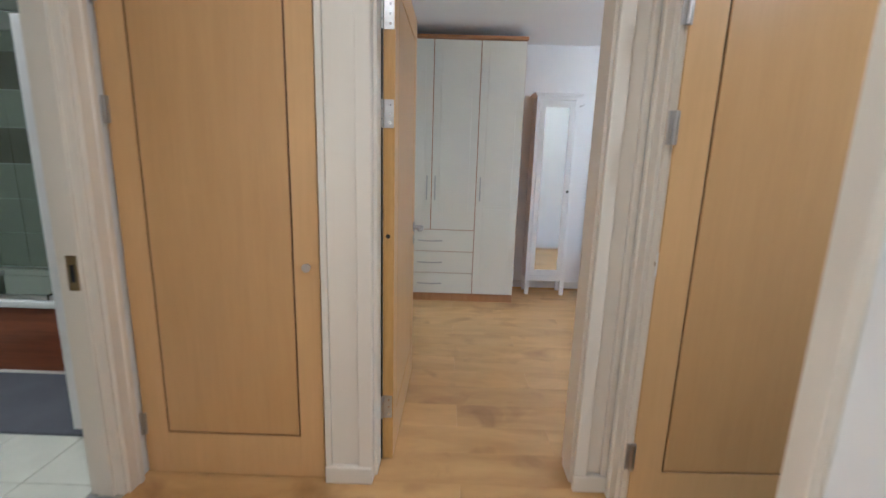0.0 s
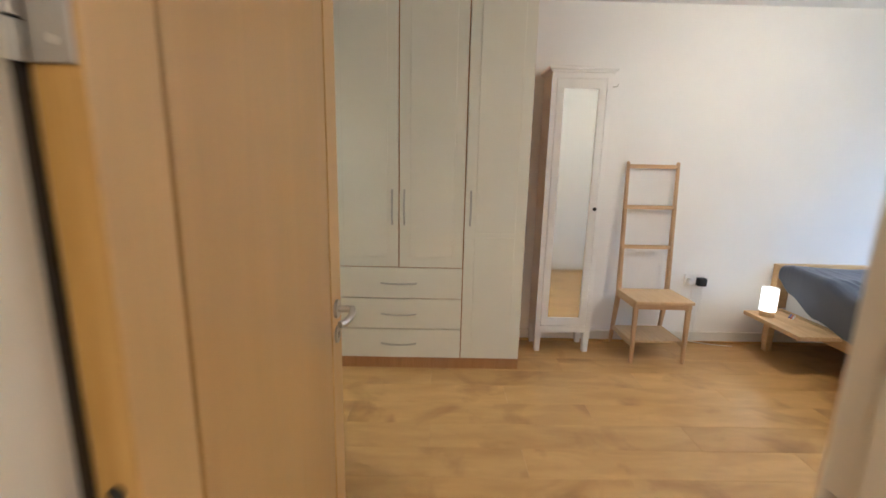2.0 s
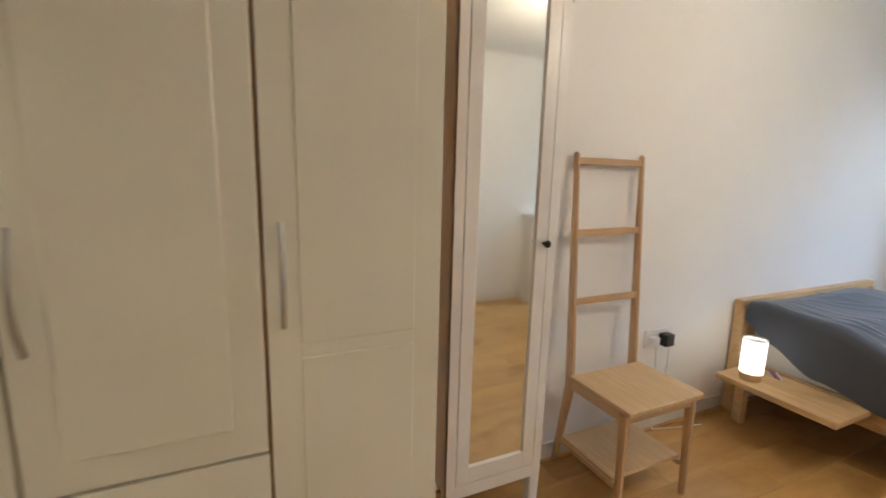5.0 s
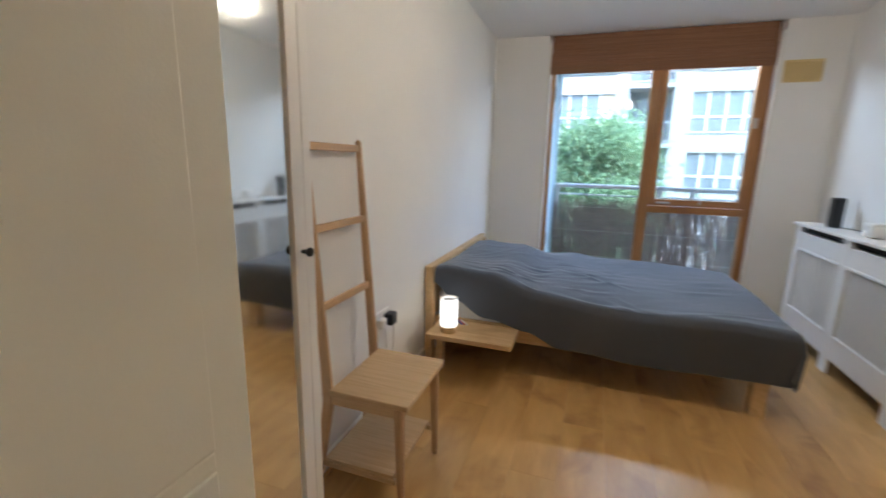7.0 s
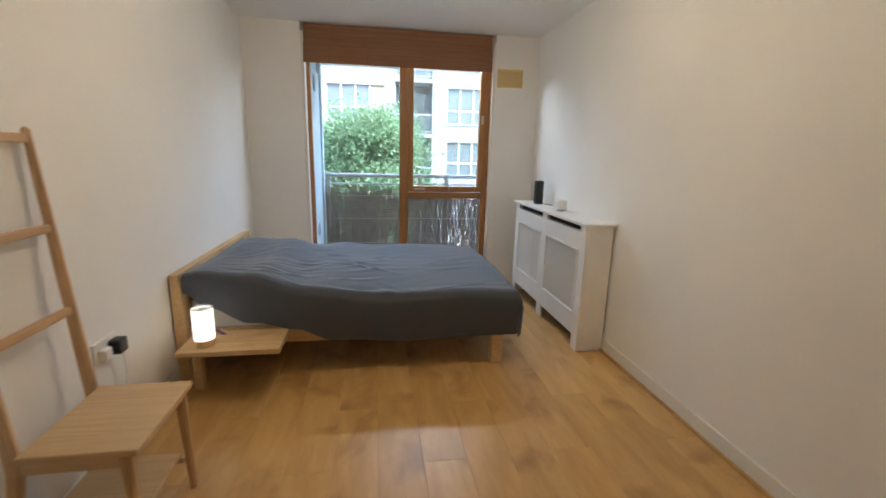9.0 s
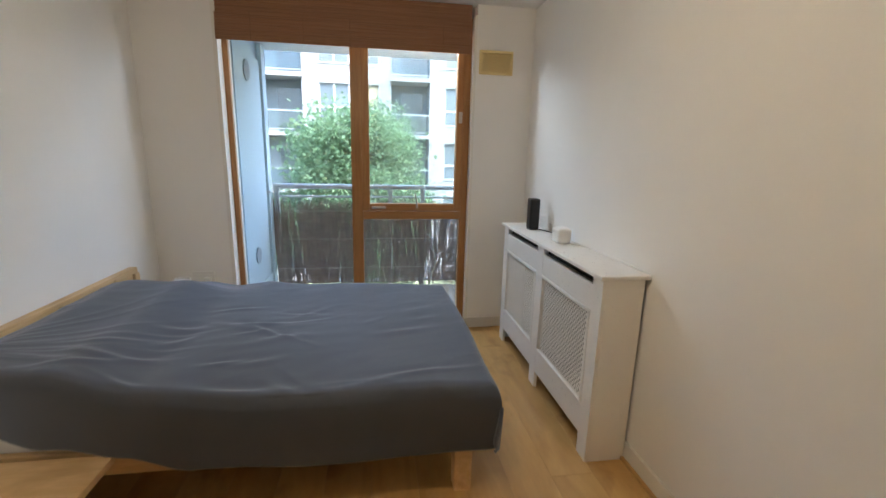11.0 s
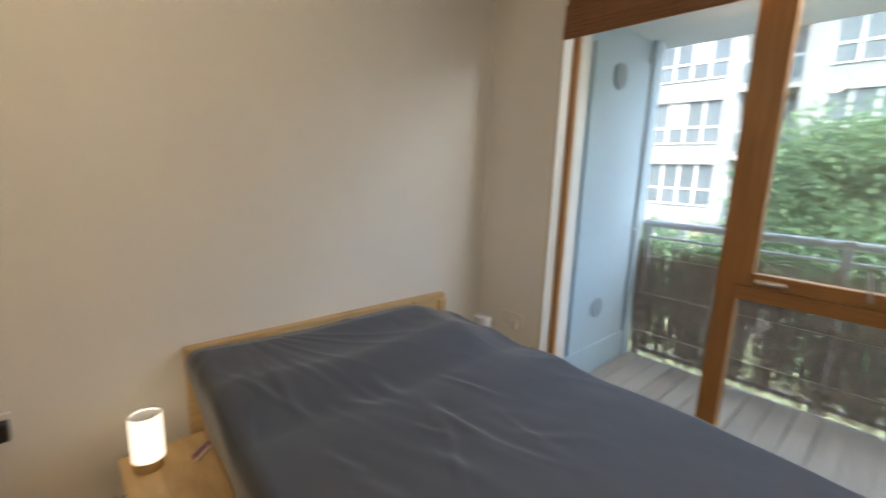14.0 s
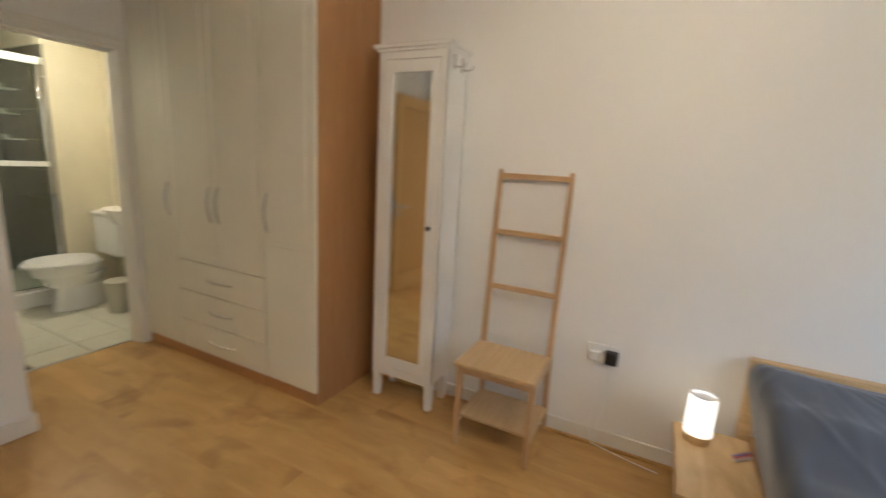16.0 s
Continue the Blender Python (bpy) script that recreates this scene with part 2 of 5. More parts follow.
DUVET = cloth("slate_duvet_cotton", (0.066, 0.077, 0.103), (0.084, 0.097, 0.129))


# ---- mesh helpers ----
def box(bm, x0, y0, z0, x1, y1, z1, bevel=0.0, seg=2):
    """Adds a box, its edges rounded by bevel."""
    m = Matrix.LocRotScale(((x0 + x1) / 2, (y0 + y1) / 2, (z0 + z1) / 2), None, (abs(x1 - x0), abs(y1 - y0), abs(z1 - z0)))
    vs = bmesh.ops.create_cube(bm, size=1, matrix=m)["verts"]
    if bevel:
        es = list({e for v in vs for e in v.link_edges})
        bmesh.ops.bevel(bm, geom=es, offset=bevel, segments=seg, affect="EDGES", profile=0.6)
    return bm


def bx(*a, **k):
    return box(bmesh.new(), *a, **k)


def cyl(bm, p, q, r0, r1=None, seg=16):
    """Adds a tapered rod from p to q."""
    p, q = Vector(p), Vector(q)
    d = q - p
    m = Matrix.Translation((p + q) / 2) @ d.to_track_quat("Z", "Y").to_matrix().to_4x4()
    bmesh.ops.create_cone(bm, cap_ends=True, segments=seg, radius1=r0, radius2=r0 if r1 is None else r1, depth=d.length, matrix=m)
    return bm


def rod(p, q, r0, r1=None, seg=16):
    return cyl(bmesh.new(), p, q, r0, r1, seg)


def beam(p, q, w, d, bevel=0.004, w1=None, d1=None):
    """A rectangular stick from p to q, w wide along x and d deep along y, tapering to w1, d1."""
    bm = bmesh.new()
    w1, d1 = w if w1 is None else w1, d if d1 is None else d1
    lo = [bm.verts.new((p[0] + sx * w / 2, p[1] + sy * d / 2, p[2])) for sx, sy in ((-1, -1), (1, -1), (1, 1), (-1, 1))]
    hi = [bm.verts.new((q[0] + sx * w1 / 2, q[1] + sy * d1 / 2, q[2])) for sx, sy in ((-1, -1), (1, -1), (1, 1), (-1, 1))]
    bm.faces.new(lo[::-1]), bm.faces.new(hi)
    for i in range(4):
        bm.faces.new((lo[i], lo[(i + 1) % 4], hi[(i + 1) % 4], hi[i]))
    if bevel:
        bmesh.ops.bevel(bm, geom=bm.edges[:], offset=bevel, segments=2, affect="EDGES")
    return bm


def tube(points, r, seg=8):
    """A bent round bar through the points."""
    bm = bmesh.new()
    pts = [Vector(p) for p in points]
    span = [max(p[k] for p in pts) - min(p[k] for p in pts) for k in range(3)]
    ref = Vector([1.0 if k == span.index(min(span)) else 0.0 for k in range(3)])
    rings = []
    for i, p in enumerate(pts):
        d = (pts[min(i + 1, len(pts) - 1)] - pts[max(i - 1, 0)]).normalized()
        s = d.cross(ref).normalized()
        n = s.cross(d)
        rings.append([bm.verts.new(p + r * math.cos(2 * math.pi * k / seg) * s + r * math.sin(2 * math.pi * k / seg) * n) for k in range(seg)])
    for a, b in zip(rings, rings[1:]):
        for k in range(seg):
            bm.faces.new((a[k], a[(k + 1) % seg], b[(k + 1) % seg], b[k]))
    bm.faces.new(rings[0][::-1]), bm.faces.new(rings[-1])
    return bm


def mesh_of(name, bm, material, smooth=False):
    bmesh.ops.recalc_face_normals(bm, faces=bm.faces[:])
    me = bpy.data.meshes.new(name)
    bm.to_mesh(me)
    bm.free()
    me.materials.append(material)
    if smooth:
        for f in me.polygons:
            f.use_smooth = True
        me.set_sharp_from_angle(angle=radians(40))
    return me


def part(name, bm, material, parent, label="", smooth=False):
    ob = new(name, mesh_of(name, bm, material, smooth))
    ob.parent = parent
    return tagged(ob, label)


def thing(name, place, label, category, group="", kind=""):
    ob = new(name)
    ob.empty_display_size = 0.1
    ob.location = place
    return tagged(ob, label, category, group, kind)


def whole(name, bm, material, label, category="", group="", kind="", smooth=False, place=(0, 0, 0)):
    ob = new(name, mesh_of(name, bm, material, smooth))
    ob.location = place
    return tagged(ob, label, category, group, kind)


def structure(name, bm, material, label, category="wall"):
    return whole(name, bm, material, label, category, kind="structure")


# ---- plan ----
YS, YN, XE, XW, XB = 1.96, 4.60, 4.46, -0.20, -0.80   # bedroom faces: south, north, east, west, alcove west
H = 2.37
HALL_N = 1.775

# south wall between hall and bedroom: cupboard opening, bedroom doorway
bm = bmesh.new()
box(bm, -0.30, HALL_N, 0, -0.14, YS, H), box(bm, 0.713, HALL_N, 0, 4.46, YS, H)
box(bm, -0.14, HALL_N, 2.01, 0.713, YS, H), box(bm, -1.03, HALL_N, 2.02, -0.30, YS, H)
structure("wall_south", bm, WALL, "off-white painted plaster wall with the bedroom doorway")
bm = bmesh.new()
box(bm, -1.15, YN, 0, XE + 0.3, YN + 0.2, H)
structure("wall_north", bm, WALL, "off-white painted plaster wall behind the bed head")
bm = bmesh.new()
box(bm, XE, YS - 0.2, 0, XE + 0.28, 2.38, H), box(bm, XE, 4.12, 0, XE + 0.28, YN, H)
box(bm, XE + 0.085, 2.38, 2.298, XE + 0.28, 4.12, H), box(bm, XE, 2.38, -0.2, XE + 0.28, 4.12, 0.03)
structure("wall_east", bm, WALL, "off-white painted window wall with a tall opening")
bm = bmesh.new()
box(bm, XW - 0.11, YS, 0, XW, 3.24, H)
structure("wall_west", bm, WALL, "white painted wall beside the bedroom door")
bm = bmesh.new()
box(bm, XB, 3.13, 0, XW - 0.11, 3.24, H)
structure("wall_alcove_side", bm, WALL, "white painted return wall of the alcove")
bm = bmesh.new()
box(bm, XB - 0.12, 3.13, 0, XB, 3.33, H), box(bm, XB - 0.12, 4.06, 0, XB, YN, H), box(bm, XB - 0.12, 3.33, 1.95, XB, 4.06, H)
structure("wall_alcove", bm, WALL, "white painted wall with the shower room doorway")
# hall
bm = bmesh.new()
box(bm, -1.15, 1.68, 0, -1.03, 1.93, H), box(bm, -1.15, -1.3, 0, -1.03, 0.86, H), box(bm, -1.15, 0.86, 2.02, -1.03, 1.68, H)
structure("wall_hall_west", bm, WALL, "off-white hall wall with the bathroom doorway")
bm = bmesh.new()
box(bm, 0.82, -1.3, 0, 0.92, 1.0, H), box(bm, 0.82, 1.69, 0, 0.92, HALL_N, H), box(bm, 0.82, 1.0, 2.02, 0.92, 1.69, H)
structure("wall_hall_east", bm, WALL, "cream hall wall with an open doorway")
structure("wall_hall_south", bx(-1.15, -1.4, 0, 2.9, -1.3, H), WALL, "off-white wall closing the hall")
structure("wall_side_room", bx(2.8, -1.3, 0, 2.9, HALL_N, H), WALL, "off-white wall of the side room")
bm = bmesh.new()
box(bm, -3.2, -1.4, 0, -3.1, 4.8, H), box(bm, -3.1, YN, 0, -1.15, YN + 0.2, H), box(bm, -3.1, -1.4, 0, -1.15, -1.3, H)
structure("wall_bathrooms", bm, GREYTILE, "sage grey tiled bathroom walls")
structure("wall_between_baths", bx(-3.1, 3.28, 0, XB - 0.12, 3.36, H), WALL, "painted wall between the two bathrooms")
bm = bmesh.new()
box(bm, -1.03, 2.5, 0, XW - 0.11, 2.6, H), box(bm, -1.15, 1.93, 0, -1.03, 3.28, H)
structure("wall_cupboard", bm, WALL, "plain walls round the hall cupboard")
structure("ceiling", bx(-3.2, -1.4, H, XE + 0.28, YN + 0.2, H + 0.15), CEIL, "white painted ceiling", "ceiling")
structure("subfloor", bx(-1.15, -1.4, -0.2, XE + 0.28, YN + 0.2, -0.014), DARK, "dark underlay below the floor boards", "floor")
structure("bathroom_floor", bx(-3.2, -1.4, -0.2, -1.152, YN + 0.2, -0.012), plain("grout", (0.45, 0.43, 0.36), 0.8), "pale grout bed of the bathroom floor", "floor")


# ---- skirting boards ----
def skirting(x0, y0, x1, y1, z=0.085):
    bm = bmesh.new()
    box(bm, x0, y0, 0, x1, y1, z, 0.004)
    return tagged(part("baseboard", bm, TRIM, None), "white painted wooden skirting board", "skirting board", "skirting boards", "structure")


skirting(0.80, YS, XE - 0.014, YS + 0.014)
skirting(0.80, YN - 0.014, XE, YN)
skirting(XE - 0.014, YS, XE, 2.40)
skirting(XE - 0.014, 4.10, XE, YN - 0.014)
skirting(XW, YS + 0.014, XW + 0.014, 3.25)
skirting(XB, 3.24, XW + 0.014, 3.254)
for a, b in ((0.80, 4.46),):
    tagged(part("trim", bx(a, YN - 0.030, 0.0, b, YN - 0.014, 0.016, 0.004), FLOORWOOD, None), "oak coloured quadrant bead along the skirting", "floor bead", kind="structure")
    tagged(part("trim", bx(a, YS + 0.014, 0.0, b - 0.03, YS + 0.030, 0.016, 0.004), FLOORWOOD, None), "oak coloured quadrant bead along the skirting", "floor bead", kind="structure")


# ---- door frames ----
def architrave(bm, axis, at, side, u0, u1, top, w=0.065, t=0.016):
    """Stepped moulding round an opening: axis 'y' lies on a wall of that y, facing side."""
    for a, b, o in ((w, t, 0.0), (w * 0.36, t + 0.008, 0.004)):
        for x0, x1, z0, z1 in ((u0 - w + o, u0 - w + a, 0, top + w - o), (u1 + w - a, u1 + w - o, 0, top + w - o)):
            if axis == "y":
                box(bm, x0, at, z0, x1, at + side * b, z1, 0.003)
            else:
                box(bm, at, x0, z0, at + side * b, x1, z1, 0.003)
        if axis == "y":
            box(bm, u0 - w + a, at, top + w - a, u1 + w - a, at + side * b, top + w - o, 0.003)
        else:
            box(bm, at, u0 - w + a, top + w - a, at + side * b, u1 + w - a, top + w - o, 0.003)


def lining(bm, axis, f0, f1, u0, u1, top, stop, t=0.03):
    """Door lining inside an opening with a stop bead."""
    for x0, x1, z0, z1 in ((u0 - 0.012, u0 + t - 0.012, 0, top), (u1 - t + 0.012, u1 + 0.012, 0, top), (u0 - 0.012, u1 + 0.012, top - t, top + 0.002)):
        box(bm, *((x0, f0, z0, x1, f1, z1) if axis == "y" else (f0, x0, z0, f1, x1, z1)), 0.002)
    s0, s1 = stop
    for x0, x1, z0, z1 in ((u0 + t - 0.012, u0 + t, 0, top - t), (u1 - t, u1 - t + 0.012, 0, top - t), (u0 + t, u1 - t, top - t - 0.012, top - t)):
        box(bm, *((x0, s0, z0, x1, s1, z1) if axis == "y" else (s0, x0, z0, s1, x1, z1)), 0.002)


def wpart(name, bm, material, parent, label="", smooth=False):
    """A part whose mesh is given in world places."""
    ob = part(name, bm, material, parent, label, smooth)
    if parent is not None and parent.parent is None:
        ob.location = -Vector(parent.location)
    return ob


# ---- doors ----
def door_leaf(name, m, w, label, top=1.98, t=0.044, inset=0.1):
    """Flush oak door with a grooved panel; hinge edge at the origin, leaf along +x, thickness along +y."""
    d = thing(name, (0, 0, 0), label, "door", kind="structure")
    d.matrix_basis = m
    z0 = 0.006
    part("core", bx(0.004, 0.006, z0 + 0.004, w - 0.004, t - 0.006, top - 0.004), GROOVE, d)
    part("stile", bx(0, 0, z0, inset - 0.003, t, top, 0.0015), OAKDOOR, d)
    part("stile", bx(w - inset + 0.003, 0, z0, w, t, top, 0.0015), OAKDOOR, d)
    part("rail", bx(inset - 0.003, 0.0004, z0, w - inset + 0.003, t - 0.0004, 0.182), OAKDOOR, d)
    part("rail", bx(inset - 0.003, 0.0004, top - 0.11, w - inset + 0.003, t - 0.0004, top), OAKDOOR, d)
    part("panel", bx(inset + 0.005, 0.0004, 0.191, w - inset - 0.005, t - 0.0004, top - 0.119, 0.002), OAKPANEL, d, "slightly darker oak veneer panel")
    part("edge_strip", bx(-0.0012, 0.001, z0, 0.0, t - 0.001, top), DOOREDGE, d, "yellowed oak lipping on the hinge edge")
    return d


def lever(d, x, y, z, side):
    """Lever handle with a round rose and a key escutcheon, on a leaf's face."""
    h = part("door_handle", rod((x, y, z), (x, y + side * 0.008, z), 0.026, seg=24), STEEL, d, "satin steel lever handle", True)
    part("neck", rod((x, y + side * 0.006, z), (x, y + side * 0.05, z), 0.010, seg=14), STEEL, h, smooth=True)
    part("grip", tube([(x, y + side * 0.045, z), (x - 0.02, y + side * 0.052, z), (x - 0.06, y + side * 0.054, z), (x - 0.105, y + side * 0.050, z), (x - 0.118, y + side * 0.040, z)], 0.0095, 10), STEEL, h, smooth=True)
    part("escutcheon", rod((x, y, z - 0.075), (x, y + side * 0.006, z - 0.075), 0.024, seg=20), STEEL, d, smooth=True)
    part("keyhole", bx(x - 0.003, y + side * 0.006, z - 0.084, x + 0.003, y + side * 0.0068, z - 0.068), BLACK, d)


bed_door = door_leaf("door_1", pose(-0.055, 1.905, 0, 0, 0, 89.2), 0.815, "light oak veneer bedroom door with a grooved panel, standing open")
lever(bed_door, 0.760, 0.0, 0.90, -1), lever(bed_door, 0.760, 0.044, 0.90, 1)
for z in (0.25, 1.425, 1.76):
    hp = part("hinge", bx(-0.0045, 0.004, z - 0.05, -0.0012, 0.040, z + 0.05, 0.001), STEEL, bed_door, "worn steel butt hinge")
    for k in range(3):
        part("knuckle", rod((-0.010, 0.046, z - 0.05 + k * 0.034), (-0.010, 0.046, z - 0.019 + k * 0.034), 0.0065, seg=10), STEEL, hp, smooth=True)
    for k in (-0.032, 0.0, 0.032):
        part("screw", rod((-0.0045, 0.018, z + k), (-0.0058, 0.018, z + k), 0.004, seg=8), CHROME, hp)
part("bolt_hole", rod((-0.0016, 0.024, 0.972), (-0.0030, 0.024, 0.972), 0.009, seg=14), BLACK, bed_door, "dark drilled lock hole")
# black strip added as the dark shade between door and frame
part("hinge_gap_shade", bx(-0.012, 0.0445, 0.01, 0.0, 0.058, 1.97, 0.001), BLACK, bed_door, "black strip for the shade in the hinge gap")
part("latch_plate", bx(0.815, 0.012, 0.81, 0.8165, 0.034, 0.97), STEEL, bed_door)

cup = door_leaf("door_2", pose(-1.018, 1.777, 0, 0, 0, 0), 0.708, "light oak veneer cupboard door with a grooved panel, closed", inset=0.094)
part("knob", rod((0.665, 0, 0.872), (0.665, -0.018, 0.872), 0.013, 0.016, 20), STEEL, cup, "small round satin knob", True)
for z in (0.22, 1.40, 1.78):
    hp = part("hinge", bx(-0.006, -0.004, z - 0.045, 0.012, 0.0, z + 0.045, 0.001), STEEL, cup, "steel cupboard hinge")
    part("knuckle", rod((-0.004, -0.006, z - 0.045), (-0.004, -0.006, z + 0.045), 0.006, seg=10), STEEL, hp, smooth=True)

side_door = door_leaf("door_3", pose(0.838, 1.645, 0, 0, 0, 1), 0.74, "oak veneer door with a grooved panel, open into the side room", inset=0.112)
for z in (0.25, 1.38, 1.72):
    hp = part("hinge", bx(-0.030, -0.006, z - 0.05, 0.004, -0.001, z + 0.05, 0.001), STEEL, side_door, "dulled steel butt hinge")
    part("knuckle", rod((-0.010, -0.010, z - 0.05), (-0.010, -0.010, z + 0.05), 0.007, seg=10), STEEL, hp, smooth=True)
part("bolt_hole", rod((-0.002, 0.02, 0.95), (-0.004, 0.02, 0.95), 0.008, seg=12), BRASS, side_door)

bm = bmesh.new()
lining(bm, "y", HALL_N - 0.002, YS + 0.002, -0.135, 0.702, 2.01, (HALL_N + 0.03, YS - 0.048))
# hall side: outer bead, sunk flat and inner bead on a low plinth
for a, b in ((-0.300, -0.276), (-0.172, -0.117)):
    box(bm, a, HALL_N - 0.022, 0.075, b, HALL_N - 0.001, 2.07, 0.006)
box(bm, -0.276, HALL_N - 0.006, 0.075, -0.172, HALL_N - 0.001, 2.05, 0.002)
box(bm, -0.302, HALL_N - 0.025, 0, -0.116, HALL_N - 0.001, 0.074, 0.008)
for a, b in ((0.672, 0.722), (0.775, 0.800)):
    box(bm, a, HALL_N - 0.022, 0.075, b, HALL_N - 0.001, 2.07, 0.006)
box(bm, 0.722, HALL_N - 0.006, 0.075, 0.775, HALL_N - 0.001, 2.05, 0.002)
box(bm, 0.671, HALL_N - 0.025, 0, 0.818, HALL_N - 0.001, 0.074, 0.008)
box(bm, -0.117, HALL_N - 0.022, 1.982, 0.672, HALL_N - 0.001, 2.07, 0.006)
architrave(bm, "y", YS, 1, -0.128, 0.695, 1.995, 0.06, 0.012)
structure("door_frame_bedroom", bm, WARMTRIM, "gloss door frame with stepped architrave, tinted cream for the hall light", "door frame")
bm = bmesh.new()
box(bm, -1.03, HALL_N - 0.012, 1.99, -0.305, HALL_N - 0.001, 2.07, 0.004)
structure("door_frame_cupboard", bm, WARMTRIM, "gloss casing over the cupboard door, tinted cream for the hall light", "door frame")
bm = bmesh.new()
lining(bm, "x", 0.818, 0.922, 1.01, 1.682, 2.02, (0.835, 0.87))
architrave(bm, "x", 0.82, -1, 1.015, 1.676, 2.005, 0.075)
structure("door_frame_side", bm, WARMTRIM, "gloss door frame of the side room, tinted cream for the hall light", "door frame")
bm = bmesh.new()
lining(bm, "x", -1.152, -1.028, 0.87, 1.672, 2.02, (-1.12, -1.06))
architrave(bm, "x", -1.03, 1, 0.875, 1.668, 2.005, 0.07)
structure("door_frame_bathroom", bm, WARMTRIM, "gloss door frame of the bathroom, tinted cream for the hall light", "door frame")
bm = bmesh.new()
lining(bm, "x", XB - 0.122, XB + 0.002, 3.335, 4.055, 1.95, (XB - 0.1, XB - 0.05))
architrave(bm, "x", XB, 1, 3.345, 4.048, 1.94, 0.055, 0.012)
structure("door_frame_shower_room", bm, TRIM, "white gloss door frame of the shower room", "door frame")
sp = thing("strike_plate", (0.682, 1.93, 0.89), "brass-edged steel strike plate let into the door frame", "strike plate")
wpart("plate", bx(0.6815, 1.918, 0.83, 0.6845, 1.948, 0.95, 0.001), STEEL, sp)
wpart("slot", bx(0.6805, 1.924, 0.86, 0.682, 1.942, 0.92), MAHOGANY, sp)
sp = thing("strike_plate", (-1.10, 1.655, 0.86), "bronze strike plate let into the bathroom door frame", "strike plate")
wpart("plate", bx(-1.108, 1.639, 0.80, -1.072, 1.643, 0.92, 0.001), BRASS, sp)
wpart("slot", bx(-1.098, 1.638, 0.83, -1.082, 1.6395, 0.89), BLACK, sp)
sp = thing("strike_plate", (0.84, 1.68, 0.95), "small pale strike plate on the side door frame", "strike plate")
wpart("plate", bx(0.832, 1.6485, 0.91, 0.850, 1.652, 0.99, 0.001), PLASTIC, sp)


# ---- wardrobe ----
def bow_handle(parent, c, axis, n=0.10):
    """Arched bar handle in front of a face at c, its length along x or z."""
    pts = []
    for k in range(11):
        s = -1 + k / 5
        off = -0.004 - 0.024 * (1 - s * s)
        pts.append((c[0] + (s * n if axis == "x" else 0), c[1] + off, c[2] + (s * n if axis == "z" else 0)))
    h = wpart("handle", tube(pts, 0.006, 8), STEEL, parent, "satin steel bow handle", True)
    return h


wd = thing("wardrobe", (0, 4.34, 0), "tall cream three-column fitted wardrobe with drawers and beech-coloured carcass", "wardrobe")
WX0, WX1, WF = XB + 0.008, 0.766, 4.087
wpart("side_panel", bx(WX1 - 0.018, WF + 0.02, 0, WX1, YN - 0.003, 2.29, 0.001), BEECH, wd, "orange beech-effect side panel")
wpart("side_panel", bx(WX0, WF + 0.02, 0, WX0 + 0.018, YN - 0.003, 2.29, 0.001), BEECH, wd)
wpart("top_panel", bx(WX0 + 0.018, WF - 0.008, 2.268, WX1 - 0.018, YN - 0.003, 2.292, 0.001), BEECH, wd, "beech-effect top panel")
wpart("top_edge", bx(WX0, WF - 0.012, 2.270, WX1 + 0.004, WF + 0.019, 2.296, 0.001), BEECH, wd)
wpart("plinth", bx(WX0 + 0.02, WF + 0.012, 0, WX1 - 0.001, WF + 0.03, 0.070), BEECH, wd, "orange beech-effect plinth")
wpart("carcass", bx(WX0 + 0.019, WF + 0.022, 0.071, WX1 - 0.019, YN - 0.01, 2.266), BEECH, wd)


def wd_door(x0, x1, z0, z1, hx, split):
    g = 0.0038
    bm = bmesh.new()
    a, b, c, d2 = x0 + g, x1 - g, z0 + g, z1 - g
    box(bm, a, WF + 0.003, c, b, WF + 0.020, d2, 0.002)
    d = wpart("door", bm, CREAM, wd)
    # raised field with shallow moulded lines
    e = 0.062
    for zz0, zz1 in ((c + e, split - 0.016), (split + 0.016, d2 - e)) if split else ((c + e, d2 - e),):
        wpart("field", bx(a + e, WF - 0.0008, zz0, b - e, WF + 0.006, zz1, 0.0035, seg=2), CREAM, d)
    if split:
        wpart("field", bx(a + e, WF + 0.0018, split - 0.026 + 0.014, b - e, WF + 0.006, split + 0.012, 0.002), CREAM, d)
    bow_handle(d, (hx, WF + 0.003, 1.04), "z", 0.105)


C0, C1, C2, C3 = -0.405, -0.005, 0.389, WX1
wd_door(WX0, C0, 0.072, 2.266, C0 - 0.042, 0.88)
wd_door(C0, C1, 0.667, 2.266, C1 - 0.040, 0)
wd_door(C1, C2, 0.667, 2.266, C1 + 0.032, 0)
wd_door(C2, C3, 0.072, 2.266, C2 + 0.035, 0.88)
for z0, z1 in ((0.072, 0.267), (0.267, 0.468), (0.468, 0.667)):
    d = wpart("drawer", bx(C0 + 0.003, WF + 0.003, z0 + 0.003, C2 - 0.003, WF + 0.020, z1 - 0.003, 0.002), CREAM, wd)
    bow_handle(d, (-0.005, WF + 0.003, (z0 + z1) / 2), "x", 0.11)


# ---- mirror cabinet ----
mc = thing("mirror_cabinet", (1.124, 4.48, 0), "slim white wooden cabinet with a mirror door and a moulded cornice", "cabinet")
MX0, MX1, MF, MB = 0.930, 1.318, 4.374, 4.586
for x in (MX0, MX1 - 0.045):
    for y in (MF, MB - 0.045):
        wpart("leg", beam((x + 0.0225, y + 0.0225, 0), (x + 0.0225, y + 0.0225, 0.16), 0.036, 0.036, 0.003, 0.045, 0.045), WHITE, mc)
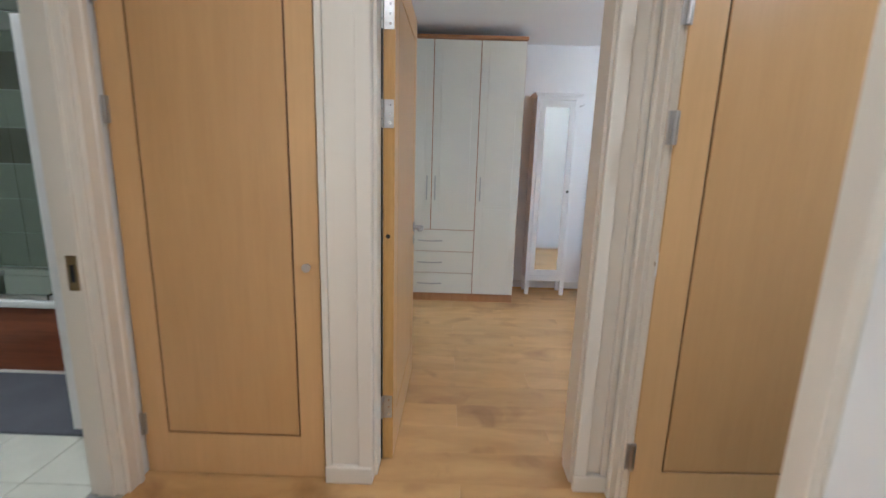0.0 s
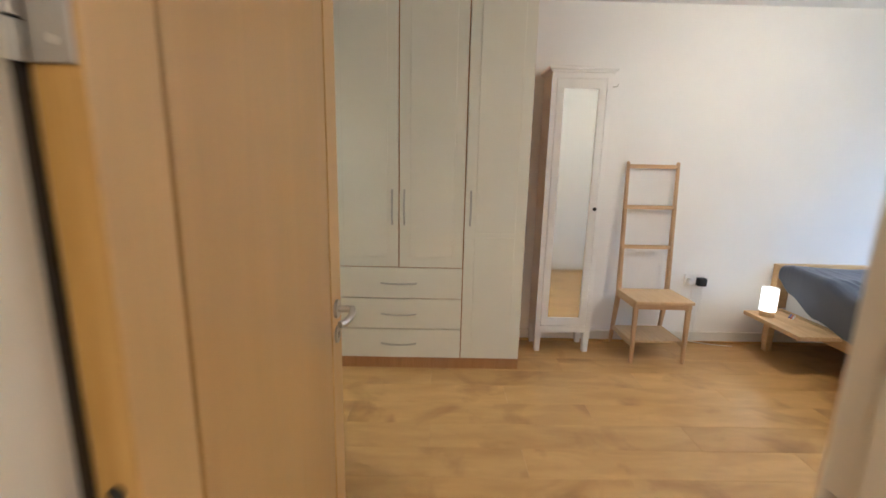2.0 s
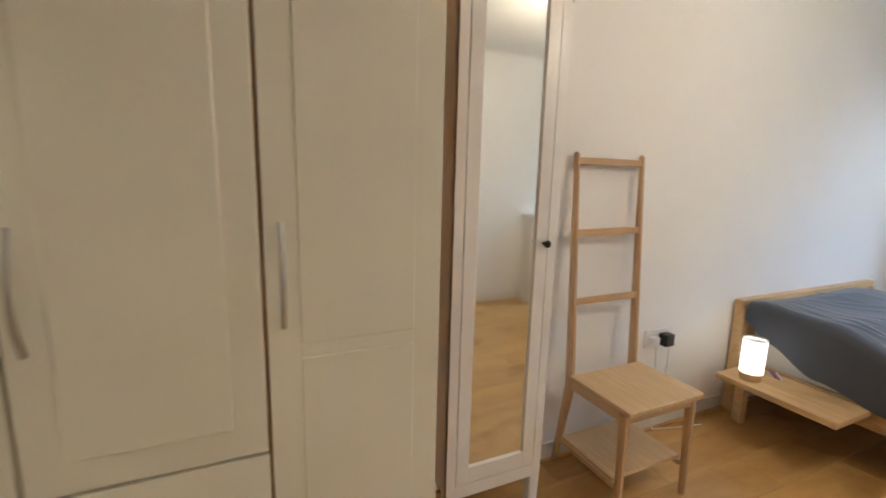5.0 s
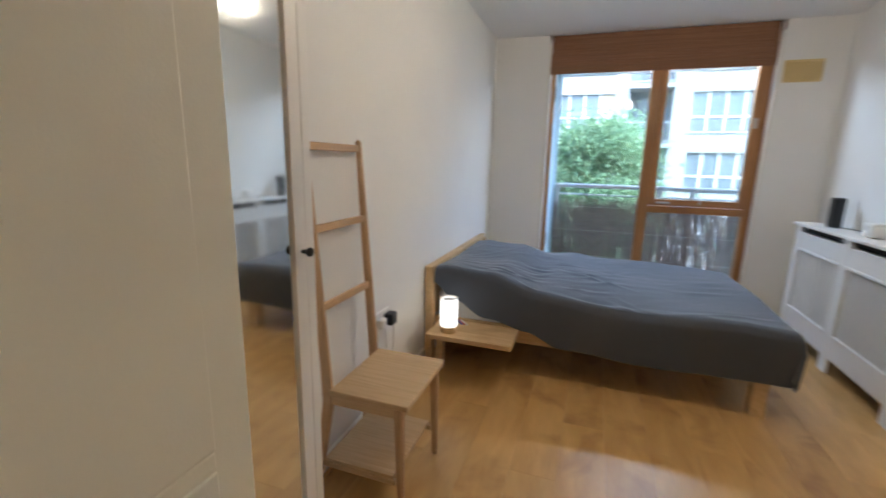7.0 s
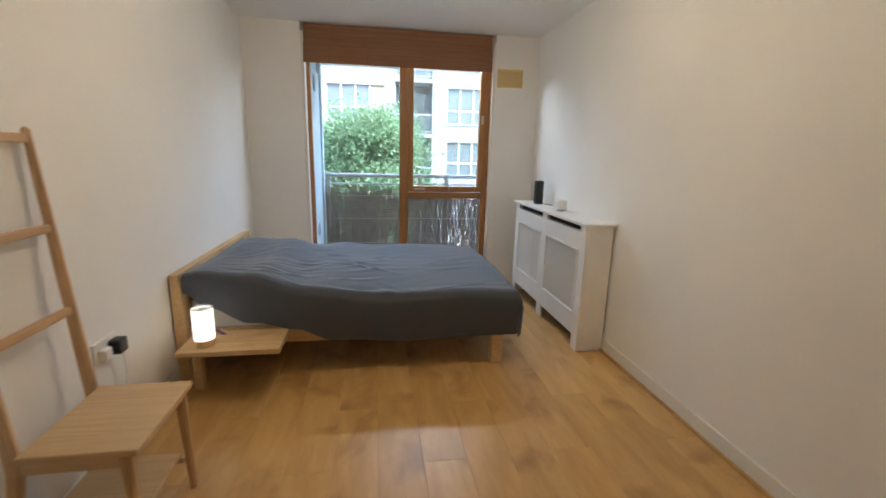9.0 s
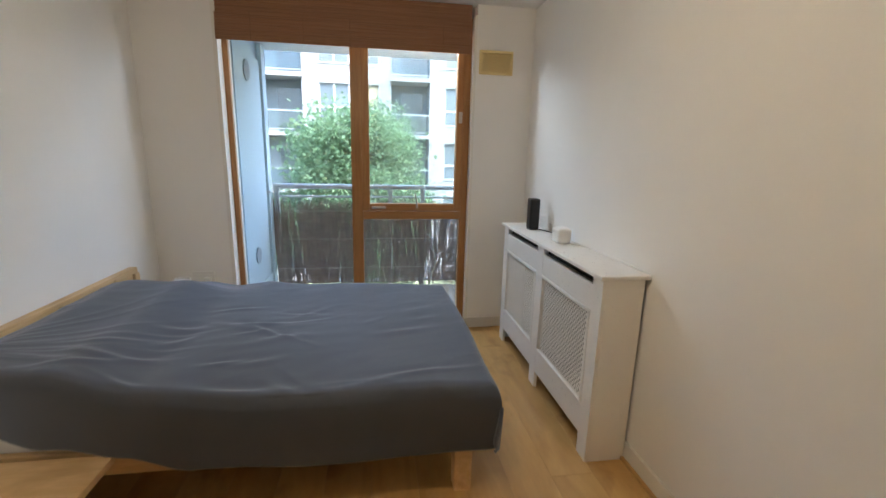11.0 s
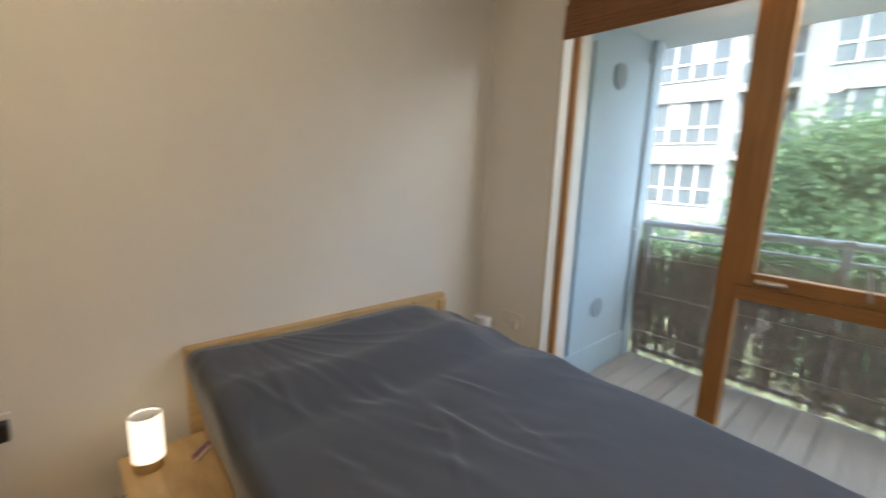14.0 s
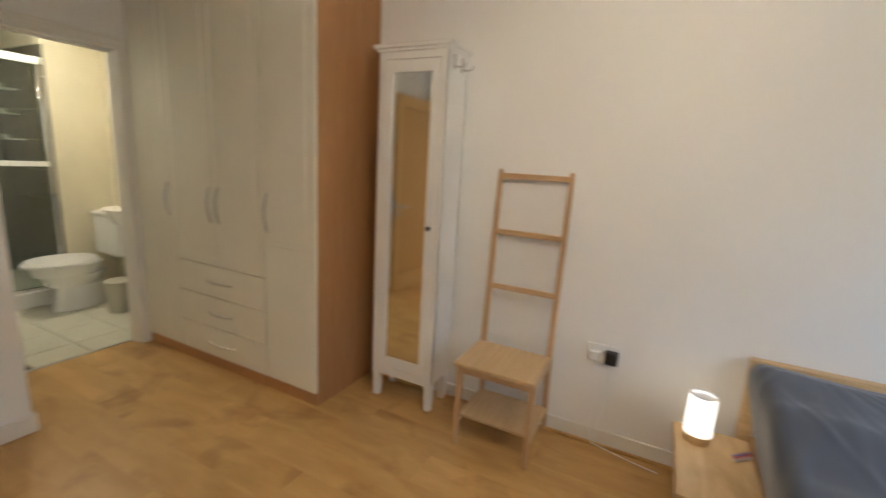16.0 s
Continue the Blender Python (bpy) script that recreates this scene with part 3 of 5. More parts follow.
for x in (MX0, MX1 - 0.016):
    wpart("side_panel", bx(x, MF + 0.002, 0.16, x + 0.016, MB, 1.887, 0.001), WHITE, mc)
wpart("front_post", bx(MX0, MF, 0.16, MX0 + 0.034, MF + 0.02, 1.887, 0.002), WHITE, mc)
wpart("front_post", bx(MX1 - 0.034, MF, 0.16, MX1, MF + 0.02, 1.887, 0.002), WHITE, mc)
wpart("front_rail", bx(MX0 + 0.034, MF + 0.001, 0.145, MX1 - 0.034, MF + 0.02, 0.195, 0.002), WHITE, mc)
wpart("front_rail", bx(MX0 + 0.034, MF + 0.001, 1.847, MX1 - 0.034, MF + 0.02, 1.887, 0.002), WHITE, mc)
wpart("back_panel", bx(MX0 + 0.016, MB - 0.008, 0.16, MX1 - 0.016, MB - 0.001, 1.88), WHITE, mc)
wpart("floor_panel", bx(MX0 + 0.016, MF + 0.03, 0.17, MX1 - 0.016, MB - 0.008, 0.186), WHITE, mc)
wpart("cornice", bx(MX0 - 0.026, MF - 0.026, 1.896, MX1 + 0.026, MB + 0.008, 1.916, 0.006, seg=3), WHITE, mc)
wpart("cornice_step", bx(MX0 - 0.012, MF - 0.012, 1.882, MX1 + 0.012, MB, 1.898, 0.004), WHITE, mc)
DX0, DX1, DZ0, DZ1 = MX0 + 0.037, MX1 - 0.037, 0.198, 1.844
bm = bmesh.new()
sw = 0.046
box(bm, DX0, MF - 0.001, DZ0, DX0 + sw, MF + 0.018, DZ1, 0.0015), box(bm, DX1 - sw, MF - 0.001, DZ0, DX1, MF + 0.018, DZ1, 0.0015)
box(bm, DX0 + sw, MF - 0.0005, DZ0, DX1 - sw, MF + 0.018, DZ0 + 0.058, 0.0015), box(bm, DX0 + sw, MF - 0.0005, DZ1 - 0.058, DX1 - sw, MF + 0.018, DZ1, 0.0015)
md = wpart("door", bm, WHITE, mc)
wpart("mirror", bx(DX0 + sw - 0.004, MF + 0.008, DZ0 + 0.054, DX1 - sw + 0.004, MF + 0.012, DZ1 - 0.054), SILVERED, md, "clear mirror glass")
kb = wpart("knob", rod((DX1 - 0.016, MF - 0.001, 1.026), (DX1 - 0.016, MF - 0.018, 1.026), 0.006, seg=12), BLACK, md, "black round knob", True)
bm = bmesh.new()
bmesh.ops.create_uvsphere(bm, u_segments=16, v_segments=10, radius=0.013, matrix=pose(DX1 - 0.016, MF - 0.024, 1.026) @ Matrix.Diagonal((1, 0.75, 1, 1)))
wpart("knob_head", bm, BLACK, kb, smooth=True)
for y in (4.44, 4.53):
    hk = wpart("hook", bx(MX1, y - 0.012, 1.80, MX1 + 0.004, y + 0.012, 1.87, 0.001), STEEL, mc, "bent steel coat hook")
    wpart("prong", tube([(MX1 + 0.003, y, 1.815), (MX1 + 0.03, y, 1.810), (MX1 + 0.055, y, 1.815), (MX1 + 0.06, y, 1.83)], 0.004), STEEL, hk, smooth=True)

# ---- chair with a ladder back ----
ch = thing("towel_chair", (1.73, 4.38, 0), "pale bamboo chair with a tall ladder back and a low shelf", "chair")
CX0, CX1 = 1.553, 1.905
for x in (CX0, CX1):
    wpart("front_leg", beam((x, 4.213, 0), (x, 4.223, 0.425), 0.022, 0.022, 0.005, 0.030, 0.034), BIRCHV, ch)
    wpart("back_leg", beam((x, 4.572, 0), (x, 4.50, 0.44), 0.022, 0.024, 0.005, 0.028, 0.042), BIRCHV, ch)
    wpart("back_post", beam((x, 4.508, 0.38), (x, 4.572, 1.346), 0.028, 0.040, 0.006, 0.021, 0.022), BIRCHV, ch)
bm = bmesh.new()
box(bm, CX0 - 0.018, 4.183, 0.425, CX1 + 0.018, 4.495, 0.447, 0.006, seg=3)
wpart("seat", bm, BIRCH, ch, "ribbed bamboo seat board")
for z, y in ((1.312, 4.570), (1.029, 4.551), (0.746, 4.532)):
    wpart("rung", bx(CX0 + 0.008, y - 0.009, z - 0.014, CX1 - 0.008, y + 0.009, z + 0.014, 0.005), BIRCHX, ch)
wpart("apron", bx(CX0, 4.210, 0.385, CX1, 4.228, 0.425, 0.003), BIRCHX, ch)
for x in (CX0, CX1):
    wpart("side_rail", bx(x - 0.009, 4.233, 0.385, x + 0.009, 4.49, 0.425, 0.003), BIRCH, ch)
    wpart("shelf_bearer", bx(x - 0.008, 4.235, 0.115, x + 0.008, 4.545, 0.137, 0.003), BIRCH, ch)
wpart("shelf", bx(CX0 - 0.006, 4.245, 0.138, CX1 + 0.006, 4.53, 0.152, 0.003), BIRCH, ch)

# ---- bed ----
BX0, BX1, BY0 = 2.755, 4.09, 2.70
HX0 = 2.718
bed = thing("bed", (3.42, 3.65, 0), "low pine double bed frame with a plain headboard", "bed")
wpart("headboard", bx(HX0 + 0.045, 4.552, 0.30, BX1 - 0.045, 4.578, 0.612, 0.004), PINEX, bed)
wpart("headboard_cap", bx(HX0, 4.545, 0.598, BX1, 4.590, 0.633, 0.006), PINEX, bed)
for x in (HX0, BX1 - 0.05):
    wpart("head_post", bx(x, 4.535, 0, x + 0.05, 4.588, 0.600, 0.005), PINEX, bed)
for x in (BX0, BX1 - 0.05):
    wpart("side_rail", bx(x + 0.012, BY0 + 0.085, 0.205, x + 0.038, 4.535, 0.305, 0.004), PINE, bed)
for x in (BX0 + 0.012, BX1 - 0.085):
    wpart("foot_leg", bx(x, BY0 + 0.012, 0, x + 0.072, BY0 + 0.084, 0.30, 0.005), PINEX, bed)
wpart("foot_rail", bx(BX0 + 0.085, BY0 + 0.026, 0.205, BX1 - 0.086, BY0 + 0.052, 0.305, 0.004), PINEX, bed)
for x in (3.0, 3.42, 3.85):
    wpart("bolt", rod((x, 4.545, 0.608), (x, 4.5425, 0.608), 0.007, seg=12), BRASS, bed, "small dark headboard bolt")
for k in range(14):
    y = 2.84 + k * 0.125
    wpart("slat", bx(BX0 + 0.038, y, 0.250, BX1 - 0.038, y + 0.07, 0.268), PINEX, bed)
for k, x in enumerate((2.835, 3.36)):
    bm = bmesh.new()
    box(bm, x, 4.06, 0.47, x + 0.50, 4.51, 0.558, 0.04, seg=4)
    whole("pillow", bm, PILLOW, "black cotton pillow under the duvet edge", "pillow", "pillows", smooth=True)
bm = bmesh.new()
box(bm, BX0 + 0.045, BY0 + 0.075, 0.27, BX1 - 0.045, 4.53, 0.465, 0.03, seg=3)
whole("mattress", bm, plain("mattress_ticking", (0.7, 0.69, 0.66), 0.9), "thick pale mattress under the duvet", "mattress", smooth=True)


def curve1(pairs, v):
    """Smooth interpolation through (v, value) pairs."""
    if v <= pairs[0][0]:
        return pairs[0][1]
    for (a, p), (b, q) in zip(pairs, pairs[1:]):
        if v <= b:
            s = (v - a) / (b - a)
            s = s * s * (3 - 2 * s)
            return p + (q - p) * s
    return pairs[-1][1]


TOPS = ((2.62, 0.495), (3.0, 0.505), (3.5, 0.51), (3.9, 0.545), (4.2, 0.628), (4.45, 0.644), (4.53, 0.630))
HEMS = ((2.62, 0.19), (2.9, 0.185), (3.4, 0.185), (3.75, 0.205), (3.95, 0.28), (4.2, 0.33), (4.42, 0.44), (4.53, 0.52))


def duvet():
    """A sheet over mattress and pillows, hanging over three sides, with folds."""
    na, nb, r = 250, 290, 0.06
    x0, x1, y0, y1 = 2.765, 4.05, 2.665, 4.525
    bm = bmesh.new()
    rows = []
    rd = random.Random(21)
    creases = []
    for _ in range(36):
        # short raised creases, most of them fanning from the pillow corner and along the pull of the cloth
        cx, cy = rd.uniform(2.72, 3.6), rd.choice((rd.uniform(3.4, 4.4), rd.uniform(3.5, 4.2), rd.uniform(2.8, 3.5)))
        ang = math.atan2(cy - 4.75, cx - 2.75) + rd.gauss(0, 0.3)
        creases.append((cx, cy, math.cos(ang), math.sin(ang), rd.uniform(0.05, 0.17), rd.uniform(0.012, 0.03), rd.uniform(0.002, 0.007)))
    for j in range(nb + 1):
        b = -0.30 + (y1 - y0 + 0.30) * j / nb
        oy = max(0.0, -b)
        yy = y0 + max(0.0, b)
        top, hem = curve1(TOPS, yy), curve1(HEMS, yy)
        hang = top - hem + 0.05
        row = []
        for i in range(na + 1):
            s = -hang + (x1 - x0 + 2 * hang) * i / na
            ox = max(0.0, -s, s - (x1 - x0))
            sx = -1 if s < 0 else 1
            o = max(ox, oy) + 0.25 * min(ox, oy)
            o = min(o, hang + 0.015 * noise.noise(Vector((s * 3, b * 4, 7))))
            fold = math.exp(-o / r)
            z = top - (o - r * (1 - fold))
            x = x0 + min(max(s, 0), x1 - x0)
            outx = r * (1 - math.exp(-ox / r)) + 0.05 * ox * noise.noise(Vector((0.3, yy * 3.2, 4.0))) - 0.16 * max(0.0, ox - 0.09)
            x += sx * outx if ox > 0 else 0
            y = yy - (r * (1 - math.exp(-oy / r)) + 0.10 * oy * noise.noise(Vector((x * 3.0, 2.0, 1.0))) - 0.14 * max(0.0, oy - 0.09))
            # slow swell, diagonal pulls and short creases
            p = Vector((x, y, 0))
            w = 0.020 * noise.noise(p * 1.7)
            # pulls that fan out from the pillow corner
            ang, far = math.atan2(y - 4.6, x - 2.9), math.hypot(x - 2.9, y - 4.6)
            fan = max(0.0, 1 - abs(noise.noise(Vector((ang * 5.5, far * 0.7, 3.0))))) ** 5
            w += 0.005 * fan * min(1, far / 0.3) * max(0.0, 1 - far / 1.15)
            q = Vector((x * 2.0 + y * 1.5, y * 1.6 - x * 0.9, 3.0)) + 0.5 * Vector((noise.noise(p * 2.1), noise.noise(p * 2.1 + Vector((9, 0, 0))), 0))
            ridge = max(0.0, 1 - abs(noise.noise(q * 1.5)))
            w += 0.004 * (ridge ** 6) * abs(noise.noise(p * 1.3 + Vector((5, 3, 0)))) * 2
            for cx, cy, ca, sa, cl, cw, chh in creases:
                du, dv = (x - cx) * ca + (y - cy) * sa, -(x - cx) * sa + (y - cy) * ca
                if abs(du) < 2.2 * cl and abs(dv) < 4 * cw:
                    dv -= 0.04 * du * du / cl
                    w += chh * math.exp(-(du / cl) ** 2) * (math.exp(-(dv / cw) ** 2) - 0.5 * math.exp(-((dv - 1.8 * cw) / (1.3 * cw)) ** 2))
            q2 = Vector((x * 9.0 + y * 4.0, y * 3.0 - x * 2.0, 9.0))
            w += 0.0012 * noise.noise(q2 * 1.6)
            middle = 0.022 * math.exp(-((x - 3.43) / 0.5) ** 2) * math.exp(-((y - 4.3) / 0.2) ** 2)
            edge = min(1.0, max(0.0, 1 - o / 0.5))
            sx4, sy4 = min(1, max(0, (x - 3.78) / 0.30)), min(1, max(0, (y - 3.75) / 0.45))
            z -= 0.085 * sx4 * sx4 * (3 - 2 * sx4) * sy4
            z += (w - 0.006) * (0.35 + 0.65 * edge) - middle
            if o > 0.03:
                x += sx * 0.5 * w if ox > 0 else 0
                y -= 0.5 * w if oy > 0 else 0
            row.append(bm.verts.new((x, y, z)))
        rows.append(row)
    for a, c in zip(rows, rows[1:]):
        for i in range(na):
            bm.faces.new((a[i], a[i + 1], c[i + 1], c[i]))
    ob = whole("duvet", bm, DUVET, "rumpled slate blue-grey cotton duvet spread over the bed", "duvet", smooth=True)
    ob.data.set_sharp_from_angle(angle=radians(180))
    sol = ob.modifiers.new("thickness", "SOLIDIFY")
    sol.thickness, sol.offset = 0.008, -1
    return ob


duvet()


# ---- bedside shelves, lamps ----
def bedside(x0, x1, label):
    ns = thing("bedside_shelf", ((x0 + x1) / 2, 4.3, 0), label, "bedside shelf", "bedside shelves")
    wpart("board", bx(x0, 3.995, 0.272, x1, 4.49, 0.30, 0.004), PINE, ns)
    wpart("bearer", bx(x0 + 0.17, 4.44, 0.0, x0 + 0.215, 4.485, 0.272, 0.003), PINEX, ns)
    wpart("bracket", bx(x0 + 0.215, 4.445, 0.20, x1 + 0.002, 4.475, 0.271, 0.003), PINEX, ns)
    return ns


bedside(2.475, 2.750, "pale pine bedside shelf fixed to the bed")
bedside(4.098, 4.38, "pale pine bedside shelf beside the window wall")
SHADE = glowing("lit_lamp_shade", (1.0, 0.90, 0.72), 0.13)
SHADE_OFF = plain("frosted_white_shade", (0.84, 0.83, 0.85), 0.4, var=0.01)


def table_lamp(x, y, z, lit):
    la = thing("table_lamp", (x, y, z), "white cylinder table lamp with wooden base, " + ("glowing" if lit else "switched off"), "lamp", "bedside lamps")
    part("base", rod((0, 0, 0), (0, 0, 0.04), 0.044, 0.047, 32), PINE, la, "round beech base", True)
    bm = bmesh.new()
    bmesh.ops.create_cone(bm, cap_ends=False, segments=40, radius1=0.050, radius2=0.050, depth=0.165, matrix=pose(0, 0, 0.1225))
    part("top_cap", rod((0, 0, 0.190), (0, 0, 0.194), 0.048, seg=40), SHADE_OFF, la, "frosted grey-white top")
    part("shade", bm, SHADE if lit else SHADE_OFF, la, "frosted white glowing shade" if lit else "frosted white shade", True)
    bm = bmesh.new()
    for k in range(40):
        a0, a1 = 2 * math.pi * k / 40, 2 * math.pi * (k + 1) / 40
        for ra, rb, za, zb in ((0.0505, 0.044, 0.206, 0.206), (0.044, 0.044, 0.206, 0.198), (0.0505, 0.0505, 0.2045, 0.206)):
            v = [bm.verts.new((r * math.cos(a), r * math.sin(a), h)) for r, a, h in ((ra, a0, za), (ra, a1, za), (rb, a1, zb), (rb, a0, zb))]
            bm.faces.new(v)
    part("rim", bm, PLASTIC, la, "white rim")
    return la


table_lamp(2.555, 4.375, 0.301, True)
table_lamp(4.235, 4.36, 0.301, False)
for y, c in ((4.33, (0.1, 0.12, 0.4)), (4.30, (0.75, 0.75, 0.75)), (4.315, (0.5, 0.1, 0.08))):
    whole("pen", rod((2.68, y, 0.306), (2.745, y + 0.06, 0.306), 0.005, seg=8), plain("pen_plastic", c, 0.4), "thin plastic pen on the bedside shelf", "pen", "pens")

# ---- radiator cover ----
rc = thing("radiator_cover", (3.545, 2.06, 0), "white painted radiator cover with lattice grilles", "radiator cover")
RX0, RX1, RF, RT = 2.862, 4.255, 2.165, 0.88
wpart("top", bx(RX0 - 0.018, YS + 0.002, RT - 0.02, RX1 + 0.018, RF + 0.02, RT, 0.006, seg=3), WHITE, rc)
for x in (RX0, RX1 - 0.018):
    wpart("side_panel", bx(x, YS + 0.016, 0, x + 0.018, RF - 0.018, RT - 0.021, 0.001), WHITE, rc)
XM = (RX0 + RX1) / 2
for x0, x1 in ((RX0, RX0 + 0.085), (XM - 0.045, XM + 0.045), (RX1 - 0.085, RX1)):
    wpart("upright", bx(x0, RF - 0.018, 0, x1, RF, RT - 0.021, 0.002), WHITE, rc)
for a, b in ((RX0 + 0.085, XM - 0.045), (XM + 0.045, RX1 - 0.085)):
    wpart("lower_rail", bx(a, RF - 0.018, 0.10, b, RF - 0.001, 0.235, 0.002), WHITE, rc)
    wpart("upper_rail", bx(a, RF - 0.018, 0.70, b, RF - 0.001, 0.815, 0.002), WHITE, rc)
    # near-black block fills the opening in place of its inner shade
    wpart("slot", bx(a, RF - 0.10, 0.818, b, RF - 0.03, 0.856), DARK, rc, "dark block for the shade inside the warm-air slot")
    for z0, z1, x0, x1 in ((0.235, 0.252, a, b), (0.683, 0.70, a, b), (0.252, 0.683, a, a + 0.017), (0.252, 0.683, b - 0.017, b)):
        wpart("moulding", bx(x0, RF - 0.02, z0, x1, RF + 0.004, z1, 0.003), WHITE, rc)
    bm = bmesh.new()
    w, hgt, y = b - a - 0.034, 0.431, RF - 0.010
    step = 0.026
    for sgn in (1, -1):
        k = -hgt
        while k < w:
            xa, za, xb, zb = k, 0.0, k + hgt, hgt
            if xa < 0:
                za, xa = -xa, 0.0
            if xb > w:
                zb, xb = hgt - (xb - w), w
            if xb - xa > 0.01:
                if sgn < 0:
                    za, zb = hgt - za, hgt - zb
                d = Vector((xb - xa, 0, zb - za)).normalized()
                nn = Vector((-d.z, 0, d.x)) * 0.0028
                p, q = Vector((a + 0.017 + xa, y, 0.252 + za)), Vector((a + 0.017 + xb, y, 0.252 + zb))
                yo = Vector((0, 0.0015 * sgn, 0))
                f = [bm.verts.new(v + yo) for v in (p + nn, q + nn, q - nn, p - nn)]
                g = [bm.verts.new(v + yo - Vector((0, 0.0028, 0))) for v in (p + nn, q + nn, q - nn, p - nn)]
                bm.faces.new(f), bm.faces.new(g[::-1])
                for t4 in range(4):
                    bm.faces.new((f[t4], f[(t4 + 1) % 4], g[(t4 + 1) % 4], g[t4]))
            k += step
    wpart("grille", bm, WHITE, rc, "white diagonal lattice grille")
rd = thing("radiator", (3.545, 1.98, 0), "plain panel radiator, darkened for the shade behind the cover", "radiator")
# white enamel coloured dark grey for the shade behind the grilles
wpart("panel", bx(3.0, YS + 0.04, 0.14, 4.1, YS + 0.09, 0.72, 0.01), plain("shaded_radiator_enamel", (0.13, 0.13, 0.125), 0.5), rd)
for x in (3.05, 4.05):
    wpart("pipe", rod((x, YS + 0.06, 0.0), (x, YS + 0.06, 0.14), 0.008), CHROME, rd)
vp = thing("pipe_clip", (2.85, 1.945, 0.7), "small steel pipe clip on the wall", "pipe clip")
wpart("clip", rod((2.84, 1.93, 0.71), (2.84, 1.955, 0.71), 0.009), STEEL, vp)
wpart("pad", bx(2.832, 1.93, 0.69, 2.848, 1.937, 0.73, 0.002), PLASTIC, vp)

sk = thing("speaker", (3.985, 2.06, RT), "slim black upright smart speaker on the radiator cover", "speaker")
wpart("body", bx(3.945, 2.03, RT + 0.006, 4.02, 2.095, RT + 0.205, 0.014, seg=3), BLACK, sk, smooth=True)
wpart("foot", bx(3.95, 2.035, RT, 4.015, 2.09, RT + 0.006, 0.001), BLACK, sk)
hb = thing("smart_hub", (3.53, 2.06, RT), "small rounded white cube hub on the radiator cover", "hub")
wpart("body", bx(3.478, 2.02, RT + 0.004, 3.58, 2.10, RT + 0.086, 0.02, seg=4), PLASTIC, hb, smooth=True)
wpart("foot", rod((3.53, 2.06, RT), (3.53, 2.06, RT + 0.005), 0.03), PLASTIC, hb)
whole("hub_cable", tube([(3.48, 2.03, RT + 0.006), (3.43, 1.985, RT + 0.004), (3.35, 1.965, RT + 0.004), (3.0, 1.962, RT + 0.004), (2.84, 1.96, RT + 0.004)], 0.0035, 6), PLASTIC, "thin white cable along the radiator cover", "cable")
whole("speaker_cable", tube([(3.96, 2.035, RT + 0.006), (3.88, 2.0, RT + 0.004), (3.80, 1.98, RT + 0.004), (3.65, 1.965, RT + 0.004)], 0.003, 6), BLACK, "thin black speaker cable", "cable")


# ---- sockets ----
def socket(name, place, axis, label):
    so = thing(name, place, label, "socket", "wall sockets")
    if axis == "y":
        part("plate", bx(-0.073, -0.010, -0.043, 0.073, 0, 0.043, 0.003), PLASTIC, so)
        for x in (-0.036, 0.036):
            part("switch", bx(x - 0.006, -0.013, 0.012, x + 0.006, -0.010, 0.026, 0.001), PLASTIC, so)
    else:
        part("plate", bx(-0.010, -0.073, -0.043, 0, 0.073, 0.043, 0.003), PLASTIC, so)
        for x in (-0.036, 0.036):
            part("switch", bx(-0.013, x - 0.006, 0.012, -0.010, x + 0.006, 0.026, 0.001), PLASTIC, so)
    return so


socket("socket", (2.145, YN, 0.49), "y", "white double wall socket with two plugs in it")
socket("socket", (XE, 4.31, 0.455), "x", "white double wall socket by the window with a plug in it")
whole("plug_adapter", bx(2.155, YN - 0.058, 0.455, 2.215, YN - 0.011, 0.515, 0.008, seg=3), BLACK, "square black plug-in adapter", "plug", smooth=True)
whole("plug", bx(2.085, YN - 0.042, 0.458, 2.135, YN - 0.011, 0.505, 0.008, seg=3), PLASTIC, "white plastic mains plug in the socket", "plug", "plugs", smooth=True)
whole("plug", bx(XE - 0.045, 4.255, 0.405, XE - 0.011, 4.30, 0.46, 0.008, seg=3), PLASTIC, "white plastic mains plug in the socket", "plug", "plugs", smooth=True)
whole("plug_cable", tube([(2.11, YN - 0.04, 0.46), (2.115, YN - 0.045, 0.38), (2.135, YN - 0.03, 0.24), (2.12, YN - 0.03, 0.13), (2.15, YN - 0.04, 0.02), (2.3, YN - 0.06, 0.006), (2.45, YN - 0.09, 0.006)], 0.003, 6), PLASTIC, "white cable hanging from the socket", "cable", "cables")
whole("plug_cable", tube([(2.185, YN - 0.05, 0.46), (2.19, YN - 0.05, 0.36), (2.175, YN - 0.035, 0.22), (2.16, YN - 0.035, 0.05)], 0.003, 6), PLASTIC, "white cable hanging from the socket", "cable", "cables")
whole("plug_cable", tube([(XE - 0.04, 4.275, 0.41), (XE - 0.05, 4.30, 0.36), (XE - 0.06, 4.34, 0.33), (4.34, 4.37, 0.31), (4.28, 4.37, 0.306)], 0.003, 6), PLASTIC, "white lamp cable by the window", "cable", "cables")

# ---- air vent ----
av = thing("air_vent", (XE, 2.235, 1.997), "yellowed plastic louvred air vent on the wall", "air vent")
bm = bmesh.new()
for a in ((2.115, 1.917, 2.36, 1.937), (2.115, 2.057, 2.36, 2.077), (2.115, 1.937, 2.13, 2.057), (2.34, 1.937, 2.36, 2.057)):
    box(bm, XE - 0.014, a[0], a[1], XE, a[2], a[3], 0.002)
wpart("frame", bm, VENT, av)
wpart("backing", bx(XE - 0.003, 2.13, 1.937, XE - 0.001, 2.34, 2.057), VENT, av)
